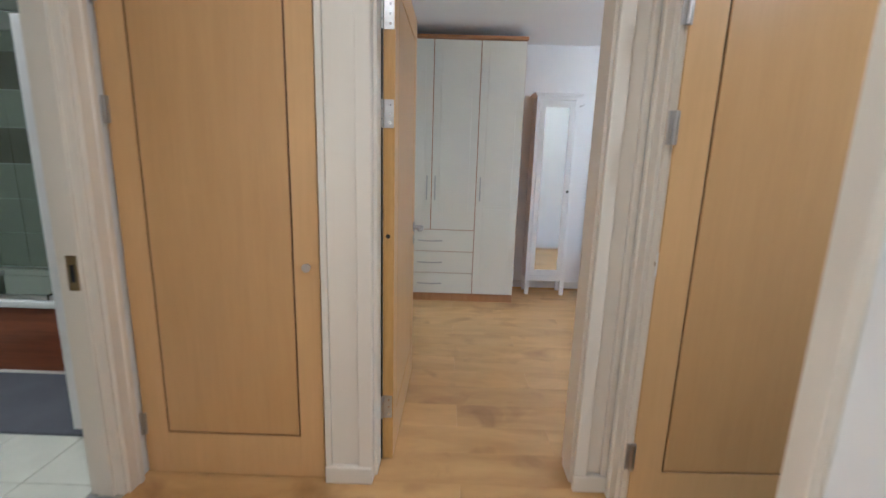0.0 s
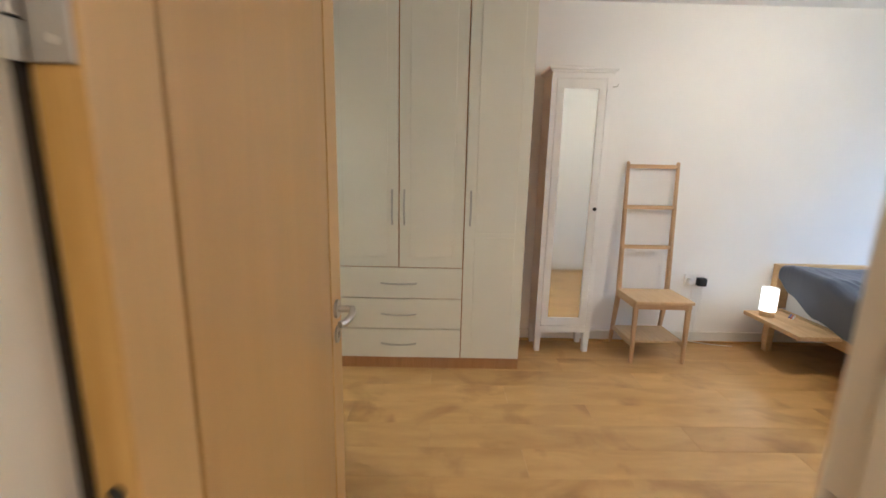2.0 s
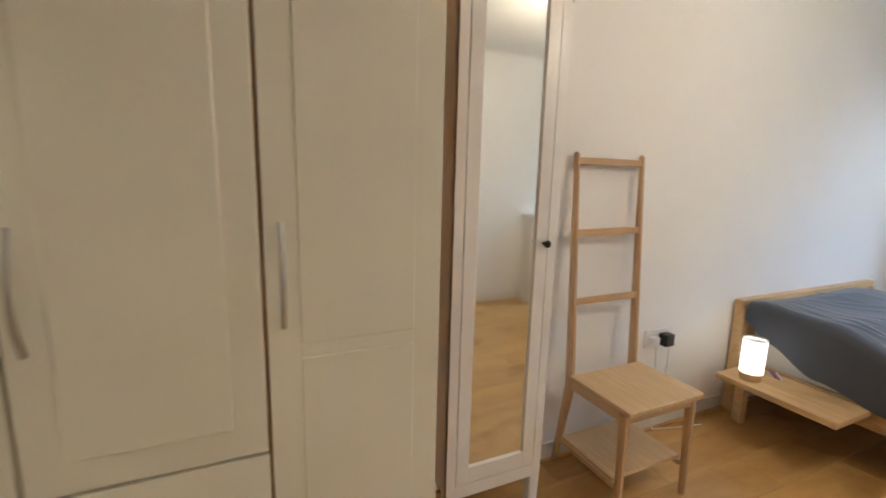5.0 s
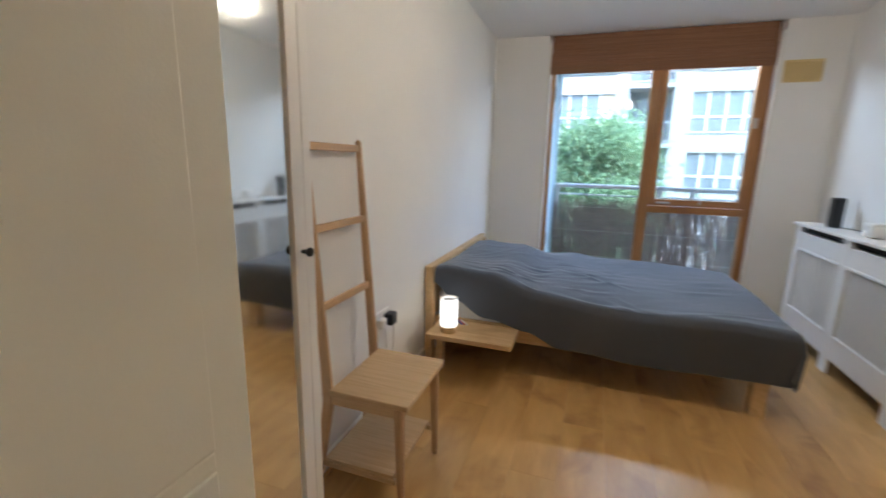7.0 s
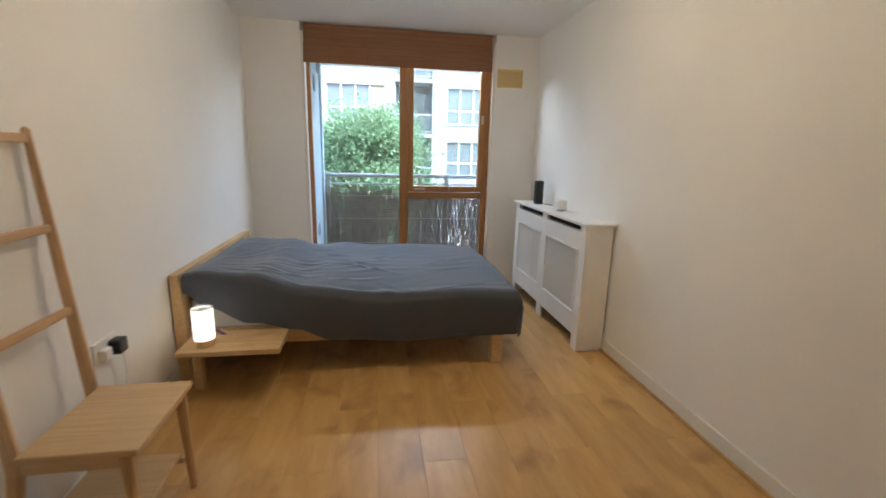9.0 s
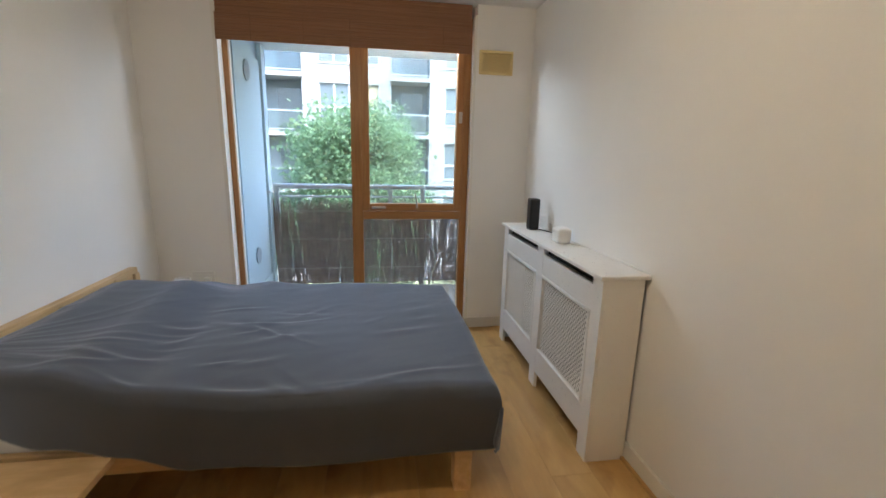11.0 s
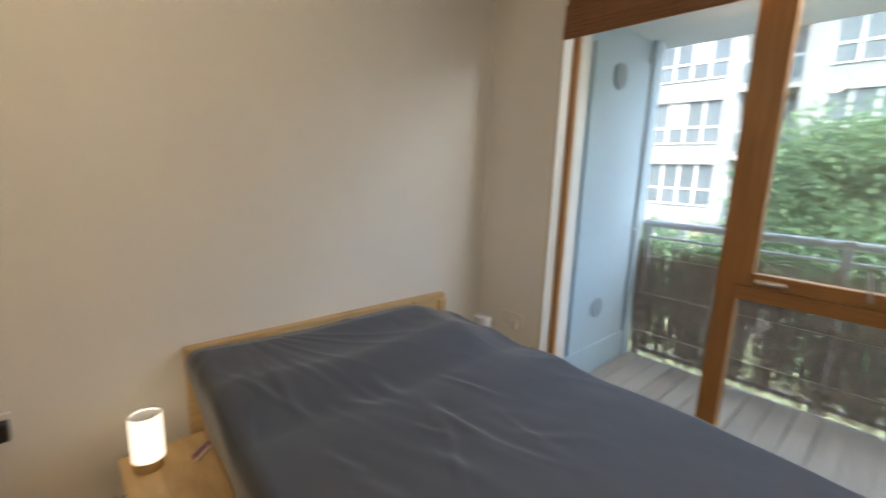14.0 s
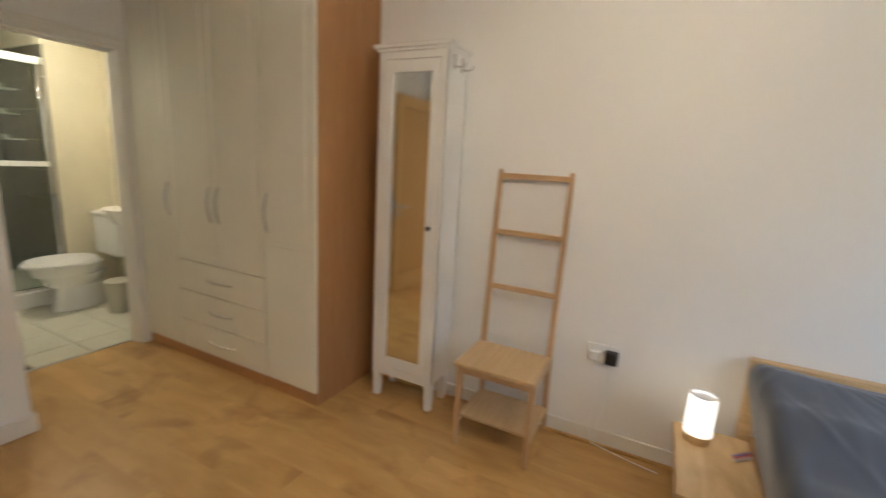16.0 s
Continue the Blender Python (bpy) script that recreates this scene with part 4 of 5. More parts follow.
for k in range(9):
    z = 1.943 + k * 0.0128
    wpart("slat", bx(XE - 0.012, 2.13, z, XE - 0.004, 2.34, z + 0.006), VENT, av)

# ---- window ----
WY0, WY1, WX = 2.40, 4.095, 4.555
win = thing("window_1", (WX, 3.25, 0.03), "tall stained timber window with a fixed side light and an opening sash", "window", kind="structure")


def bar(y0, z0, y1, z1, name="frame_bar", x0=-0.03, x1=0.035, parent=None, up=True, label=""):
    return wpart(name, bx(WX + x0, y0, z0, WX + x1, y1, z1, 0.005), WINWOOD if up else WINWOODY, parent or win, label)


bar(WY0, 0.03, WY0 + 0.055, 2.298), bar(WY1 - 0.036, 0.03, WY1, 2.298, x0=-0.014, x1=0.02)
bar(WY0 + 0.055, 0.03, WY1 - 0.036, 0.095, up=False), bar(WY0 + 0.055, 2.235, WY1 - 0.036, 2.298, up=False)
bar(3.185, 0.095, 3.265, 2.235, "mullion")
bar(WY0 + 0.055, 0.865, 3.185, 0.925, "transom", up=False)
sash = wpart("sash", bx(WX - 0.045, WY0 + 0.05, 0.93, WX + 0.01, WY0 + 0.10, 2.23, 0.006), WINWOOD, win)
bar(3.135, 0.93, 3.19, 2.23, "sash_stile", -0.045, 0.01, sash)
bar(WY0 + 0.10, 0.93, 3.135, 0.985, "sash_rail", -0.045, 0.01, sash, False)
bar(WY0 + 0.10, 2.18, 3.135, 2.23, "sash_rail", -0.045, 0.01, sash, False)
panes = []
panes.append(wpart("pane", bx(WX - 0.012, WY0 + 0.098, 0.982, WX - 0.008, 3.138, 2.182), SASHGLASS, sash))
panes.append(wpart("pane", bx(WX, WY0 + 0.052, 0.092, WX + 0.004, 3.188, 0.868), GLASS, win))
panes.append(wpart("pane", bx(WX, 3.262, 0.092, WX + 0.004, WY1 - 0.034, 2.238), GLASS, win))
for p in panes:
    p.visible_shadow = False
hd = wpart("handle", bx(WX - 0.052, 3.02, 0.945, WX - 0.045, 3.12, 0.965, 0.002), STEEL, win, "casement stay and catch")
wpart("stay", tube([(WX - 0.055, 3.02, 0.955), (WX - 0.07, 3.06, 0.957), (WX - 0.065, 3.10, 0.955), (WX - 0.052, 3.12, 0.955)], 0.006), STEEL, hd, smooth=True)
hd = wpart("handle", bx(WX - 0.052, 2.77, 0.94, WX - 0.045, 2.80, 0.97, 0.002), BRASS, win, "dark sash fastener")
wpart("lever", tube([(WX - 0.055, 2.785, 0.955), (WX - 0.06, 2.79, 1.01), (WX - 0.055, 2.80, 1.06)], 0.006), STEEL, hd, smooth=True)
hd = wpart("hinge", bx(WX - 0.05, WY0 + 0.058, 1.58, WX - 0.045, WY0 + 0.085, 1.66, 0.002), STEEL, win, "steel sash catch")
bm = bmesh.new()
box(bm, XE - 0.002, 4.095, 0, XE + 0.27, 4.12, 2.30, 0.002), box(bm, XE - 0.002, 2.38, 0, XE + 0.27, 2.40, 2.30, 0.002)
structure("window_reveal", bm, TRIM, "white painted window reveal", "window reveal")
tagged(part("window_sill", bx(XE - 0.01, 2.40, 0.0, WX - 0.03, WY1, 0.032, 0.004), WINWOODY, None), "stained timber threshold below the window", "window sill", kind="structure")

# ---- roman blind ----
bl = thing("roman_blind", (4.49, 3.25, 2.2), "brown woven bamboo roman blind, drawn up", "blind")
wpart("headrail", bx(4.480, 2.425, 2.315, 4.513, 4.092, 2.366, 0.003), BAMBOO, bl)
wpart("valance", bx(4.470, 2.42, 2.205, 4.477, 4.095, 2.364), BAMBOO, bl)
for k in range(20):
    z = 2.208 + k * 0.0076
    wpart("slat", bx(4.4655 - (k % 2) * 0.0005, 2.42, z, 4.4700, 4.095, z + 0.0064), BAMBOO, bl)
for k in range(26):
    z = 2.045 + k * 0.0064
    fold = 0.0015 * (k % 3) + (0.004 if k < 13 else 0.0)
    wpart("slat", bx(4.457 - fold, 2.415, z, 4.467 - fold, 4.10, z + 0.0052), BAMBOO, bl)
wpart("backing", bx(4.468, 2.418, 2.05, 4.479, 4.098, 2.204), BAMBOO, bl)
for y in (2.62, 2.95, 3.25, 3.55, 3.88):
    wpart("cord", bx(4.4435, y, 2.042, 4.4455, y + 0.004, 2.22), plain("blind_cord", (0.25, 0.13, 0.07), 0.8), bl)

# ---- pendant bulb ----
PX, PY, PZ = 2.28, 3.28, 2.06
pl = thing("pendant_lamp", (PX, PY, H), "bare warm bulb hanging on a white cord from a ceiling rose", "lamp")
wpart("ceiling_rose", rod((PX, PY, H - 0.03), (PX, PY, H), 0.045, 0.05, 24), PLASTIC, pl, smooth=True)
wpart("cord", rod((PX, PY, PZ + 0.10), (PX, PY, H - 0.03), 0.0035, seg=8), PLASTIC, pl)
wpart("lamp_holder", rod((PX, PY, PZ + 0.04), (PX, PY, PZ + 0.11), 0.02, 0.014, 16), PLASTIC, pl, smooth=True)
bm = bmesh.new()
bmesh.ops.create_uvsphere(bm, u_segments=20, v_segments=12, radius=0.038, matrix=pose(PX, PY, PZ))
wpart("bulb", bm, glowing("warm_bulb", (1.0, 0.78, 0.51), 27.0), pl, "lit warm bulb", True)


# ---- recessed downlights, all out of view ----
def downlight(x, y, power, colour=(1.0, 0.79, 0.52)):
    d = thing("downlight", (x, y, H), "unseen round recessed ceiling spotlight with a white rim", "ceiling light", "ceiling spotlights")
    bm = bmesh.new()
    for k in range(28):
        a0, a1 = 2 * math.pi * k / 28, 2 * math.pi * (k + 1) / 28
        for ra, rb, za, zb in ((0.048, 0.040, -0.004, -0.006), (0.040, 0.036, -0.006, -0.002), (0.048, 0.048, -0.0005, -0.004)):
            bm.faces.new([bm.verts.new((r * math.cos(a), r * math.sin(a), h)) for r, a, h in ((ra, a0, za), (ra, a1, za), (rb, a1, zb), (rb, a0, zb))])
    part("rim", bm, PLASTIC, d)
    part("lens", rod((0, 0, -0.003), (0, 0, -0.0005), 0.036, seg=24), glowing("spot_lens", colour, power), d, "lit warm lens")


downlight(-0.1, 0.7, 37), downlight(-0.1, -0.6, 37)
# bathroom and side room spots are unseen, added to light those rooms
downlight(-1.9, 1.9, 90), downlight(-1.75, 3.85, 76, (1.0, 0.86, 0.6))
downlight(1.8, 0.7, 60)

# ---- shower room ----
to = thing("toilet", (-1.95, 4.2, 0), "white ceramic close-coupled toilet with the lid down", "toilet")
tx = -1.95


def oval(bm, cx, cy, z0, z1, rx0, ry0, rx1, ry1, seg=28):
    lo = [bm.verts.new((cx + rx0 * math.cos(2 * math.pi * k / seg), cy + ry0 * math.sin(2 * math.pi * k / seg), z0)) for k in range(seg)]
    hi = [bm.verts.new((cx + rx1 * math.cos(2 * math.pi * k / seg), cy + ry1 * math.sin(2 * math.pi * k / seg), z1)) for k in range(seg)]
    for k in range(seg):
        bm.faces.new((lo[k], lo[(k + 1) % seg], hi[(k + 1) % seg], hi[k]))
    bm.faces.new(lo[::-1]), bm.faces.new(hi)
    return bm


bm = oval(bmesh.new(), tx, 4.17, 0, 0.20, 0.105, 0.20, 0.095, 0.17)
oval(bm, tx, 4.15, 0.20, 0.30, 0.095, 0.17, 0.15, 0.225)
oval(bm, tx, 4.105, 0.30, 0.384, 0.15, 0.215, 0.182, 0.245)
wpart("bowl", bm, CERAMIC, to, smooth=True)
wpart("seat", oval(bmesh.new(), tx, 4.075, 0.385, 0.402, 0.185, 0.25, 0.185, 0.25), PLASTIC, to, smooth=True)
wpart("lid", oval(bmesh.new(), tx, 4.08, 0.404, 0.428, 0.182, 0.245, 0.165, 0.225), PLASTIC, to, "white plastic lid, closed", True)
wpart("cistern", bx(tx - 0.19, 4.40, 0.40, tx + 0.19, 4.585, 0.74, 0.025, seg=3), CERAMIC, to, smooth=True)
wpart("cistern_lid", bx(tx - 0.20, 4.39, 0.74, tx + 0.20, 4.59, 0.775, 0.012, seg=3), CERAMIC, to, smooth=True)
wpart("flush_button", rod((tx, 4.49, 0.775), (tx, 4.49, 0.785), 0.02), CHROME, to, smooth=True)
ba = thing("wash_basin", (-1.52, 4.45, 0), "white ceramic wash basin on the wall", "basin")
bm = bmesh.new()
oval(bm, -1.52, 4.40, 0.72, 0.85, 0.12, 0.10, 0.22, 0.18)
wpart("bowl", bm, CERAMIC, ba, smooth=True)
wpart("pedestal", oval(bmesh.new(), -1.52, 4.47, 0, 0.72, 0.09, 0.09, 0.07, 0.08), CERAMIC, ba, smooth=True)
wpart("tap", tube([(-1.52, 4.55, 0.84), (-1.52, 4.55, 0.93), (-1.52, 4.52, 0.95), (-1.52, 4.46, 0.93)], 0.012), CHROME, ba, smooth=True)
whole("waste_bin", oval(bmesh.new(), -1.58, 4.30, 0, 0.26, 0.085, 0.085, 0.105, 0.105), plain("bin_plastic", (0.55, 0.52, 0.44), 0.5), "small beige bathroom bin on the floor", "bin", smooth=True)
structure("wall_shower_end", bx(-3.095, 4.20, 0, -2.17, YN - 0.002, H), plain("cream_bath_paint", (0.72, 0.66, 0.50), 0.55), "cream painted wall beside the shower")
pb = thing("painted_bath_wall", (-1.9, 4.59, 0), "cream painted shower room wall", "wall lining", kind="structure")
wpart("lining", bx(-2.165, YN - 0.006, 0, -0.922, YN - 0.001, H), plain("cream_paint", (0.72, 0.66, 0.48), 0.6), pb)
se = thing("shower_enclosure", (-2.25, 3.95, 0), "framed glass shower enclosure on a white tray", "shower")
wpart("tray", bx(-3.09, 3.37, 0, -2.16, 4.198, 0.13, 0.012), CERAMIC, se)
for y in (3.372, 3.75, 4.16):
    wpart("frame_post", bx(-2.215, y, 0.13, -2.185, y + 0.035, 1.95, 0.003), CHROME, se)
wpart("frame_rail", bx(-2.215, 3.37, 1.93, -2.185, 4.198, 1.985, 0.003), PLASTIC, se)
wpart("towel_rail", bx(-2.184, 3.79, 1.145, -2.168, 4.158, 1.185, 0.003), PLASTIC, se, "pale horizontal rail across the glass")
wpart("frame_rail", bx(-2.213, 3.37, 0.13, -2.187, 4.198, 0.155, 0.003), CHROME, se)
for a, b in ((3.408, 3.748), (3.787, 4.158)):
    g = wpart("glass_panel", bx(-2.203, a, 0.156, -2.198, b, 1.928), SHOWERGLASS, se)
    g.visible_shadow = False
wt = thing("shower_tiles", (-3.09, 4.0, 0), "dark tiled shower wall", "tiles", kind="structure")
for i in range(4):
    for j in range(8):
        y, z = 3.37 + i * 0.25, 0.13 + j * 0.245
        wpart("tile", bx(-3.098, y + 0.002, z + 0.002, -3.09, min(y + 0.248, 4.188), z + 0.243, 0.001), WALLTILE, wt)
for j in range(8):
    for i in range(4):
        x, z = -3.085 + i * 0.232, 0.13 + j * 0.245
        wpart("tile", bx(x, 4.190, z + 0.002, x + 0.228, 4.198, z + 0.243, 0.001), WALLTILE, wt)
for z in (1.34, 1.55, 1.75):
    sh = thing("shower_shelf", (-2.70, 4.19, z), "small white corner shelf on the dark shower tiles", "shelf", "shower shelves")
    part("shelf", bx(-0.07, -0.10, 0, 0.07, 0, 0.012, 0.004), PLASTIC, sh)
    part("front_rim", bx(-0.07, -0.104, 0, 0.07, -0.098, 0.045, 0.002), PLASTIC, sh)
    for k in (-0.05, 0.05):
        part("bracket", bx(k - 0.006, -0.03, -0.03, k + 0.006, 0, 0), CHROME, sh)

# ---- bathroom off the hall ----
bt = thing("bathtub", (-2.1, 2.9, 0), "white bathtub with a dark red wood side panel", "bathtub")
wpart("side_panel", bx(-3.05, 2.555, 0, -1.20, 2.575, 0.385, 0.002), MAHOGANY, bt, "dark mahogany-stained bath panel")
bm = bmesh.new()
for x0, y0, x1, y1 in ((-3.09, 2.54, -1.16, 2.62), (-3.09, 3.19, -1.16, 3.27), (-3.09, 2.62, -2.99, 3.19), (-1.26, 2.62, -1.16, 3.19)):
    box(bm, x0, y0, 0.385, x1, y1, 0.425, 0.01)
wpart("rim", bm, CERAMIC, bt, smooth=True)
wpart("basin_floor", bx(-2.99, 2.62, 0.06, -1.26, 3.19, 0.08), CERAMIC, bt)
wpart("back_side", bx(-2.99, 3.17, 0.08, -1.26, 3.19, 0.385), CERAMIC, bt)
bs = thing("bath_screen", (-2.0, 2.58, 0.43), "clear glass bath screen with a steel edge", "shower screen")
g = wpart("glass_panel", bx(-2.6, 2.577, 0.45, -1.75, 2.583, 1.85), SHOWERGLASS, bs)
g.visible_shadow = False
wpart("edge", bx(-2.6, 2.57, 0.427, -1.75, 2.59, 0.452, 0.003), STEEL, bs)
for x in (-2.10, -2.5):
    wpart("seal", bx(x - 0.006, 2.568, 0.427, x + 0.006, 2.592, 0.46), BLACK, bs)
bw = thing("bath_tiles", (-2.1, 3.27, 0.4), "sage grey ceramic tiles above the bath with a dark band", "tiles", kind="structure")
for i in range(9):
    for j in range(8):
        x, z = -3.09 + i * 0.212, 0.43 + j * 0.245
        wpart("tile", bx(x + 0.002, 3.268, z + 0.002, x + 0.210, 3.278, z + 0.243, 0.001), WALLTILE if j in (3, 5) else GREYTILE, bw)
whole("bath_rug", bx(-2.55, 1.98, -0.002, -1.45, 2.50, 0.014, 0.006, seg=3), RUGMAT, "dark grey pile bath rug on the tiles", "rug")
pn = thing("tall_white_panel", (-1.42, 1.97, 0), "tall narrow white panel standing in the bathroom", "panel")
wpart("board", bx(-1.475, 1.955, 0.055, -1.375, 1.985, 1.745, 0.003), WHITE, pn)
wpart("foot", bx(-1.42, 1.95, -0.004, -1.385, 1.99, 0.055, 0.003), BLACK, pn, "black rubber foot")

# ---- balcony ----
structure("balcony_slab", bx(4.74, 0.6, -0.35, 5.72, 4.4, -0.03), plain("concrete", (0.4, 0.39, 0.37), 0.85), "grey concrete balcony slab", "balcony")
structure("balcony_soffit", bx(4.74, 0.6, 2.27, 5.80, 4.4, 2.6), plain("soffit_render", (0.62, 0.70, 0.72), 0.8), "pale soffit over the balcony", "soffit")
structure("balcony_wall_south", bx(4.74, 0.5, -0.35, 5.72, 0.6, 2.6), BLUEWALL, "pale blue end wall of the balcony")
bs2 = thing("balcony_wall_north", (5.2, 4.2, 0), "pale blue store wall and door at the end of the balcony", "wall", kind="structure")
wpart("wall", bx(4.74, 4.13, -0.03, 5.70, 4.4, 2.27), BLUEWALL, bs2)
sd = wpart("store_door", bx(4.80, 4.105, 0.02, 5.52, 4.128, 2.12, 0.003), BLUEWALL, bs2, "flush pale blue store door")
wpart("kick_board", bx(4.76, 4.095, -0.03, 5.58, 4.104, 0.19, 0.003), BLUEWALL, bs2)
wpart("frame_post", bx(5.54, 4.085, -0.03, 5.66, 4.128, 2.27, 0.004), BLUEWALL, bs2)
wpart("handle", tube([(5.50, 4.10, 0.98), (5.50, 4.06, 0.98), (5.43, 4.055, 0.98)], 0.008), STEEL, sd, "steel lever", True)
GREYVENT = plain("grey_vent", (0.16, 0.20, 0.23), 0.5)
for z, r in ((1.97, 0.08), (0.46, 0.07)):
    v = wpart("vent", rod((5.10, 4.104, z), (5.10, 4.094, z), r, seg=28), plain("vent_grey", (0.24, 0.31, 0.36), 0.6), sd, "round louvred vent", True)
    if z > 1:
        for k in range(7):
            zz = z - 0.055 + k * 0.018
            wpart("louvre", bx(5.10 - 0.055, 4.091, zz, 5.10 + 0.055, 4.094, zz + 0.008), GREYVENT, v)
dk = thing("balcony_deck", (5.2, 2.5, -0.03), "weathered grey decking boards on the balcony", "decking", kind="structure")
y = 0.62
while y < 4.08:
    wpart("board", bx(4.745, y, -0.03, 5.66, min(y + 0.115, 4.083), -0.005, 0.003), DECK, dk)
    y += 0.12
rl = thing("balcony_railing", (5.68, 2.4, 0), "galvanised steel balcony railing with a round handrail", "railing")
wpart("handrail", rod((5.68, 0.62, 1.02), (5.68, 4.08, 1.02), 0.024, seg=16), RAILMETAL, rl, smooth=True)
wpart("mid_rail", rod((5.68, 0.62, 0.92), (5.68, 4.08, 0.92), 0.010, seg=10), RAILMETAL, rl, smooth=True)
wpart("bottom_rail", bx(5.67, 0.62, 0.03, 5.69, 4.08, 0.06, 0.003), RAILMETAL, rl)
for y in (1.0, 2.05, 2.62, 2.95, 4.05):
    po = wpart("post", bx(5.668, y - 0.022, -0.03, 5.692, y + 0.022, 1.0, 0.003), RAILMETAL, rl)
    wpart("bracket", bx(5.66, y - 0.03, 0.975, 5.70, y + 0.03, 1.045, 0.006), RAILMETAL, po)
# brushwood screen tied to the railing
rng = random.Random(4)
verts, faces = [], []
for k in range(1900):
    y, x = rng.uniform(0.62, 4.07), 5.645 + rng.uniform(-0.012, 0.014)
    z0, z1 = rng.uniform(-0.02, 0.12), rng.uniform(0.72, 0.90)
    lean, r = rng.uniform(-0.13, 0.13), rng.uniform(0.0015, 0.0048)
    b = len(verts)
    for z, dy in ((z0, 0), ((z0 + z1) / 2, lean * 0.5 + rng.uniform(-0.01, 0.01)), (z1, lean)):
        for a in (0.5, 2.6, 4.7):
            verts.append((x + r * math.cos(a), min(y + dy, 4.08) + r * math.sin(a), z))
    for s in (0, 3):
        for i in range(3):
            faces.append((b + s + i, b + s + (i + 1) % 3, b + s + 3 + (i + 1) % 3, b + s + 3 + i))
me = bpy.data.meshes.new("brushwood_screen")
me.from_pydata(verts, [], faces)
me.materials.append(TWIG)
tagged(new("brushwood_screen", me), "dark brown brushwood screen tied to the balcony railing", "screen", kind="stuff")
for z in (0.2, 0.5, 0.78):
    whole("screen_wire", rod((5.628, 0.63, z), (5.628, 4.07, z), 0.002, seg=6), STEEL, "thin wire holding the brushwood screen", "wire", "screen wires")
dp = thing("dry_plant", (5.45, 2.55, -0.005), "thin bare climbing plant against the balcony screen", "plant")
wpart("stem", tube([(5.40, 2.58, -0.005), (5.42, 2.56, 0.12), (5.47, 2.50, 0.28), (5.50, 2.53, 0.48), (5.56, 2.47, 0.66), (5.58, 2.50, 0.86)], 0.006, 6), plain("dry_stem", (0.30, 0.33, 0.26), 0.8), dp)
for k in range(12):
    z = 0.1 + k * 0.06
    wpart("twig", tube([(5.47, 2.52, z), (5.45 + rng.uniform(-0.05, 0.05), 2.52 + rng.uniform(-0.1, 0.1), z + 0.06)], 0.0025, 5), RAILMETAL, dp)

# ---- outdoors ----
GZ = -5.6
structure("ground", bx(4.75, -400, GZ - 1, 900, 400, GZ), GROUNDM, "grey asphalt street below", "ground")
structure("pavement", bx(17.5, -60, GZ, 24.5, 60, GZ + 0.12), plain("lawn", (0.17, 0.21, 0.12), 0.95, var=0.3, scale=2), "clipped green lawn before the flats", "lawn")

FX = 26.0
apt = thing("apartment_building", (FX, 4, GZ), "white rendered apartment block with glazed windows and recessed balconies", "building")
PER, B0 = 6.8, -41.0
NB, LEVELS = 14, (-3.6, -0.6, 2.4, 5.4, 8.4)


def fpart(name, bm, material, parent=None, label=""):
    return wpart(name, bm, material, parent or apt, label)


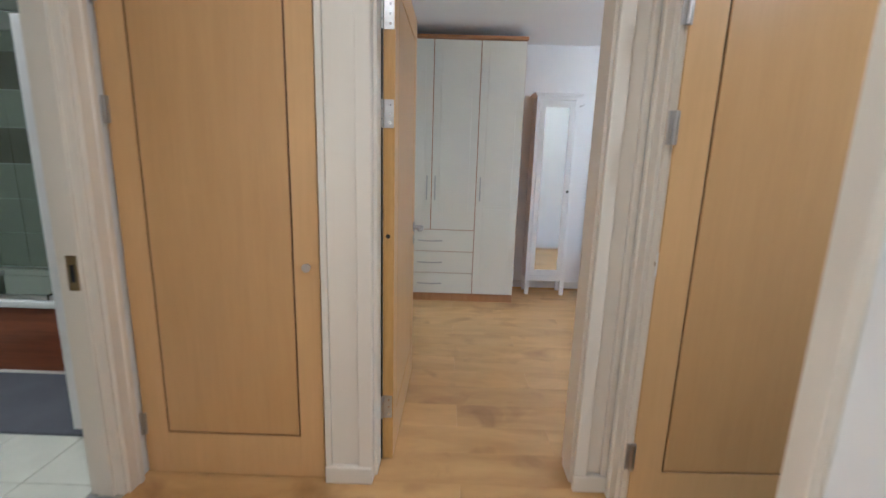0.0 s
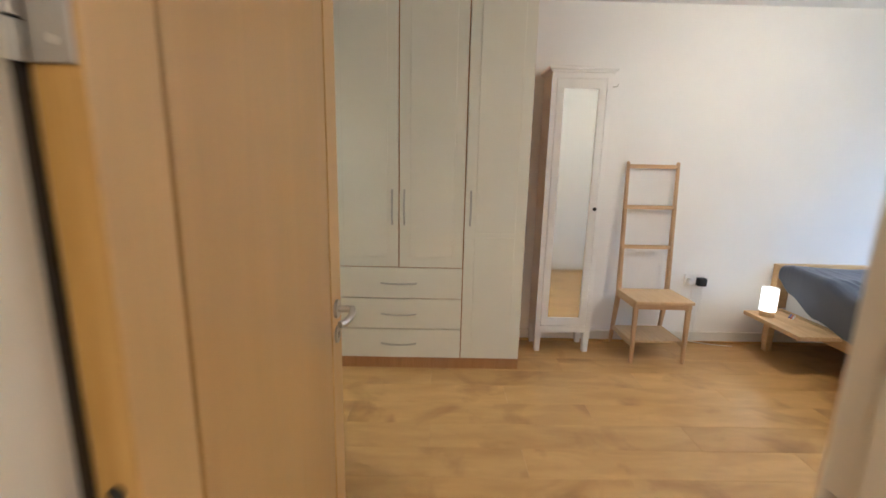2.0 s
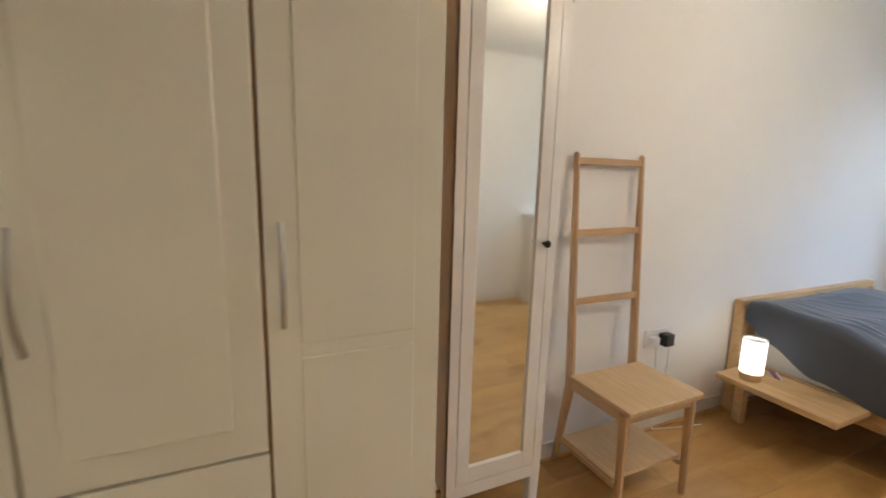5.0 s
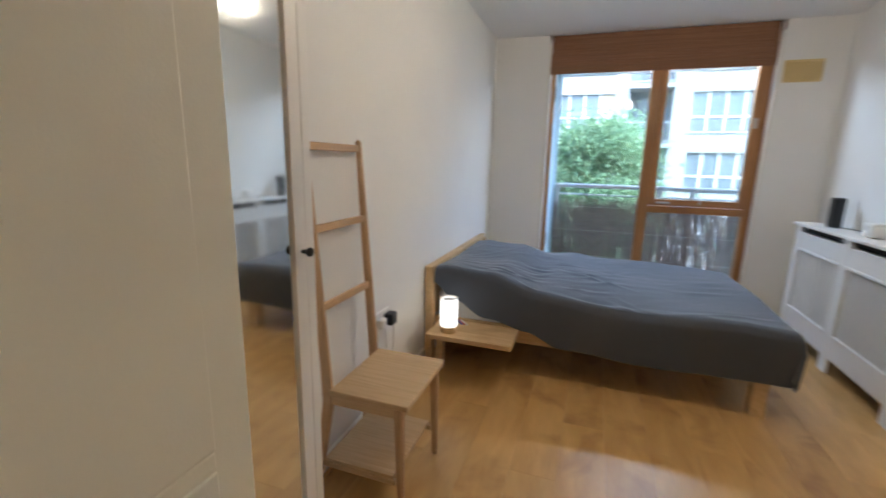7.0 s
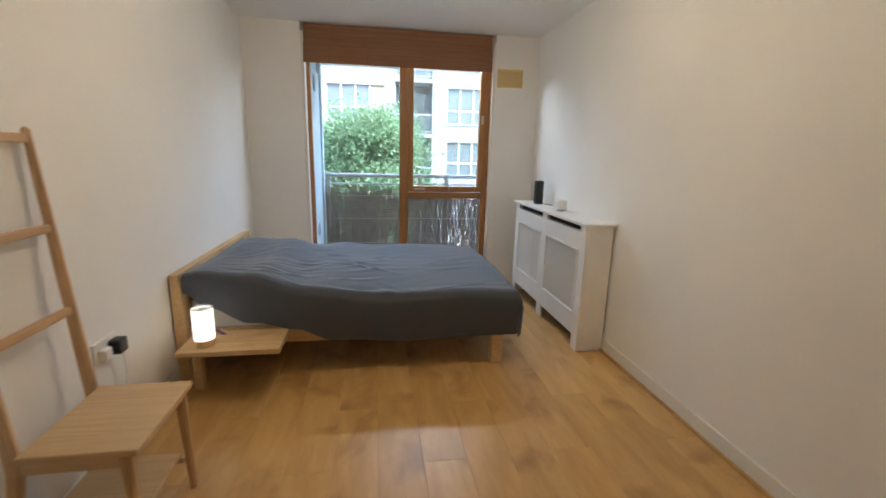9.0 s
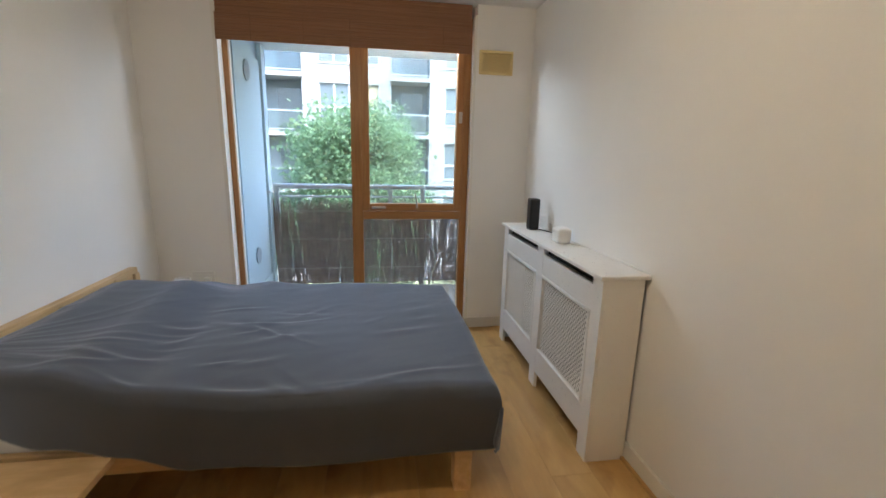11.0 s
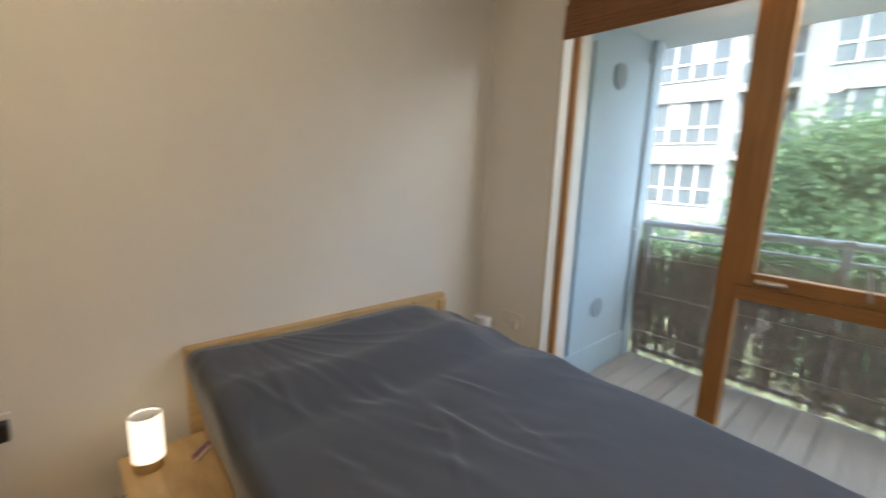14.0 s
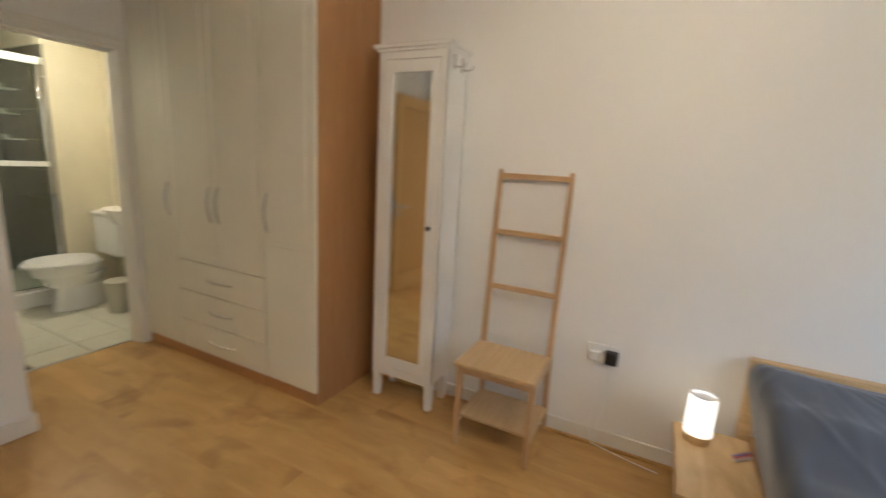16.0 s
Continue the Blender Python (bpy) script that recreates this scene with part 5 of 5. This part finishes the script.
for z in LEVELS:
    for b in range(NB):
        y0 = 6.95 + (b - 7) * PER          # recess from y0 to y0 + 2.1, pier and window beyond
        inner = 3 <= b <= 10
        # solid bay walls round a window from y0-4.1 to y0-0.8
        w0, w1 = y0 - 4.05, y0 - 0.85
        zb = z - 3.0
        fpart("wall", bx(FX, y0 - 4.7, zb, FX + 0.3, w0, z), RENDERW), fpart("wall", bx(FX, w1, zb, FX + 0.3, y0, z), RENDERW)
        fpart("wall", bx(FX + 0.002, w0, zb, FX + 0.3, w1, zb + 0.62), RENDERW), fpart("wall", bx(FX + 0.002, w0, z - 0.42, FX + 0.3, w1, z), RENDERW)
        win_f = fpart("window", bx(FX + 0.16, w0, zb + 0.62, FX + 0.2, w1, z - 0.42), FARGLASS)
        if inner:
            for k in range(5):
                yy = w0 + (w1 - w0) * k / 4
                fpart("frame", bx(FX + 0.10, yy - 0.05, zb + 0.62, FX + 0.158, yy + 0.05, z - 0.42), FARFRAME, win_f)
            fpart("frame", bx(FX + 0.11, w0, zb + 1.32, FX + 0.157, w1, zb + 1.42), FARFRAME, win_f)
            fpart("sill", bx(FX - 0.06, w0 - 0.05, zb + 0.56, FX + 0.10, w1 + 0.05, zb + 0.62), FARFRAME, win_f)
            r = (b * 7 + int(z * 3)) % 5
            if r < 3:
                a = w0 + (w1 - w0) * r / 4 + 0.07
                fpart("blind", bx(FX + 0.148, a, zb + (1.45 if r else 0.66), FX + 0.156, a + 0.66, z - 0.46), CURTAIN if r == 0 else FARFRAME, win_f)
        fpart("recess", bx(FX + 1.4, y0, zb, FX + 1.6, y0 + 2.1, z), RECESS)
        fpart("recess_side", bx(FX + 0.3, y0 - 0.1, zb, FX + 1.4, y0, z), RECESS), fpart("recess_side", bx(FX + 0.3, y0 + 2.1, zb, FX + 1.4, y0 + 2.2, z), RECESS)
        if inner:
            fpart("balcony_door", bx(FX + 1.3, y0 + 0.25, zb + 0.2, FX + 1.39, y0 + 1.5, z - 0.6), FARGLASS)
            bal = fpart("balcony", bx(FX - 0.25, y0 - 0.05, z - 0.20, FX + 1.4, y0 + 2.15, z + 0.02), RENDERW)
            fpart("rail", bx(FX - 0.22, y0, z + 1.05, FX - 0.17, y0 + 2.1, z + 1.11), RAILMETAL, bal)
            fpart("rail", bx(FX - 0.215, y0, z + 0.12, FX - 0.175, y0 + 2.1, z + 0.16), RAILMETAL, bal)
            g = fpart("glass", bx(FX - 0.20, y0 + 0.02, z + 0.16, FX - 0.185, y0 + 2.08, z + 1.05), clear_glass("balustrade_glass", (0.78, 0.84, 0.87), 0.04) if "balustrade_glass" not in bpy.data.materials else bpy.data.materials["balustrade_glass"], bal)
        else:
            fpart("balcony", bx(FX - 0.25, y0 - 0.05, z - 0.20, FX + 1.4, y0 + 2.15, z + 0.02), RENDERW)
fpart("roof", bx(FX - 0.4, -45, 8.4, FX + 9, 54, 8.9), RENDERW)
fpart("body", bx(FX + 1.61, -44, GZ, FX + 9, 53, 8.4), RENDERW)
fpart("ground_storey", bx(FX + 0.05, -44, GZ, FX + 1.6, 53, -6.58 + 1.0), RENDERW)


def tree(name, x, y, height, spread, seed, label, leaves=2600):
    """Tapered trunk, forking limbs and a crown of many small leaves in uneven clumps."""
    rg = random.Random(seed)
    t = thing(name, (x, y, GZ), label, "tree", "street trees")
    bm = bmesh.new()
    cyl(bm, (0, 0, 0), (0.05, 0.02, height * 0.45), 0.13, 0.085, 10)
    tips = []
    for k in range(11):
        a, el = rg.uniform(0, 6.28), rg.uniform(0.35, 1.2)
        z0 = height * rg.uniform(0.28, 0.48)
        ln = spread * rg.uniform(0.6, 1.05)
        q = Vector((math.cos(a) * math.cos(el) * ln, math.sin(a) * math.cos(el) * ln, z0 + math.sin(el) * ln * 1.1))
        cyl(bm, (0.03, 0.01, z0), q, 0.05, 0.014, 7)
        tips.append(q)
        for _ in range(3):
            q2 = q + Vector((rg.uniform(-1, 1), rg.uniform(-1, 1), rg.uniform(-0.3, 0.9))) * spread * 0.4
            cyl(bm, Vector((0.03, 0.01, z0)).lerp(q, rg.uniform(0.5, 0.9)), q2, 0.022, 0.007, 5)
            tips.append(q2)
    for _ in range(34):
        a = rg.uniform(0, 6.28)
        rr = spread * math.sqrt(rg.random()) * 0.85
        tips.append(Vector((rr * math.cos(a), rr * math.sin(a), height * rg.uniform(0.55, 0.97) - 0.25 * rr)))
    part("trunk", bm, BARK, t)
    vs, fs = [], []
    for k in range(leaves):
        c = rg.choice(tips)
        p = c + Vector((rg.gauss(0, 1), rg.gauss(0, 1), rg.gauss(0, 0.8))) * spread * 0.2
        d = Vector((rg.uniform(-1, 1), rg.uniform(-1, 1), rg.uniform(-0.9, 0.4))).normalized()
        s = d.cross(Vector((rg.uniform(-1, 1), rg.uniform(-1, 1), rg.uniform(-1, 1)))).normalized()
        ln, w = rg.uniform(0.08, 0.16), rg.uniform(0.03, 0.058)
        b = len(vs)
        vs += [p, p + d * ln * 0.5 + s * w, p + d * ln, p + d * ln * 0.5 - s * w]
        fs.append((b, b + 1, b + 2, b + 3))
    me = bpy.data.meshes.new("crown")
    me.from_pydata([tuple(v) for v in vs], [], fs)
    me.materials.append(LEAF)
    cr = new("crown", me)
    cr.parent = t
    return t


tree("tree", 14.5, 3.55, 8.5, 1.95, 3, "leafy green street tree in full summer leaf", 70000)
tree("tree", 15.5, 8.0, 5.9, 1.8, 5, "low bushy green tree by the flats", 9000)
tree("tree", 17.0, -3.2, 6.4, 2.0, 8, "green street tree with a broad crown", 6000)

# ---- floor pieces last ----
fl = thing("floor", (1.7, 2, 0), "warm oak laminate floor boards with visible grain and knots", "floor", kind="structure")
rgf = random.Random(11)
PW, PL = 0.192, 1.285
row, y = 0, -1.3
plank_meshes = {}


def plank(x0, x1, y0, y1):
    key = (round(x1 - x0, 4), round(y1 - y0, 4))
    if key not in plank_meshes:
        plank_meshes[key] = mesh_of("plank", bx(0, 0, -0.012, key[0] - 0.0004, key[1] - 0.0004, 0, 0.0006, seg=1), FLOORWOOD)
    ob = new("plank", plank_meshes[key])
    ob.parent = fl
    ob.location = Vector((x0, y0, 0)) - Vector(fl.location)


while y < YN - 0.001:
    ye = min(y + PW, YN)
    x = -1.03 - (row * 0.43) % PL
    xmin = -1.03 if y < 1.80 else (XB - 0.11 if y > 3.10 else -1.03)
    xmax = 0.93 if y < 1.55 else XE + 0.1
    while x < xmax:
        a, b = max(x, xmin), min(x + PL, xmax)
        if b - a > 0.03:
            plank(a, b, y, ye)
        x += PL
    y, row = ye, row + 1
bf = thing("bathroom_tiles", (-2, 2, 0), "pale cream ceramic floor tiles", "floor tiles", kind="structure")
tm = mesh_of("tile", bx(0, 0, -0.012, 0.296, 0.296, 0, 0.0015, seg=1), TILE)
for i in range(7):
    for j in range(20):
        ob = new("tile", tm)
        ob.parent = bf
        ob.location = Vector((-1.16 - 0.30 * (i + 1), -1.3 + 0.30 * j, -0.001)) - Vector(bf.location)
fill = mesh_of("tile", bx(0, 0, -0.012, 0.236, 0.296, 0, 0.0015, seg=1), TILE)
for j in range(16, 20):
    ob = new("tile", fill)
    ob.parent = bf
    ob.location = Vector((-1.157, -1.3 + 0.30 * j, -0.001)) - Vector(bf.location)
tagged(part("trim", bx(-1.155, 0.9, -0.004, -1.03, 1.65, 0.004, 0.002), STEEL, None), "thin metal threshold strip", "threshold", kind="structure")
tagged(part("trim", bx(XB - 0.125, 3.36, -0.002, XB - 0.10, 4.03, 0.005, 0.002), STEEL, None), "thin metal threshold strip", "threshold", kind="structure")
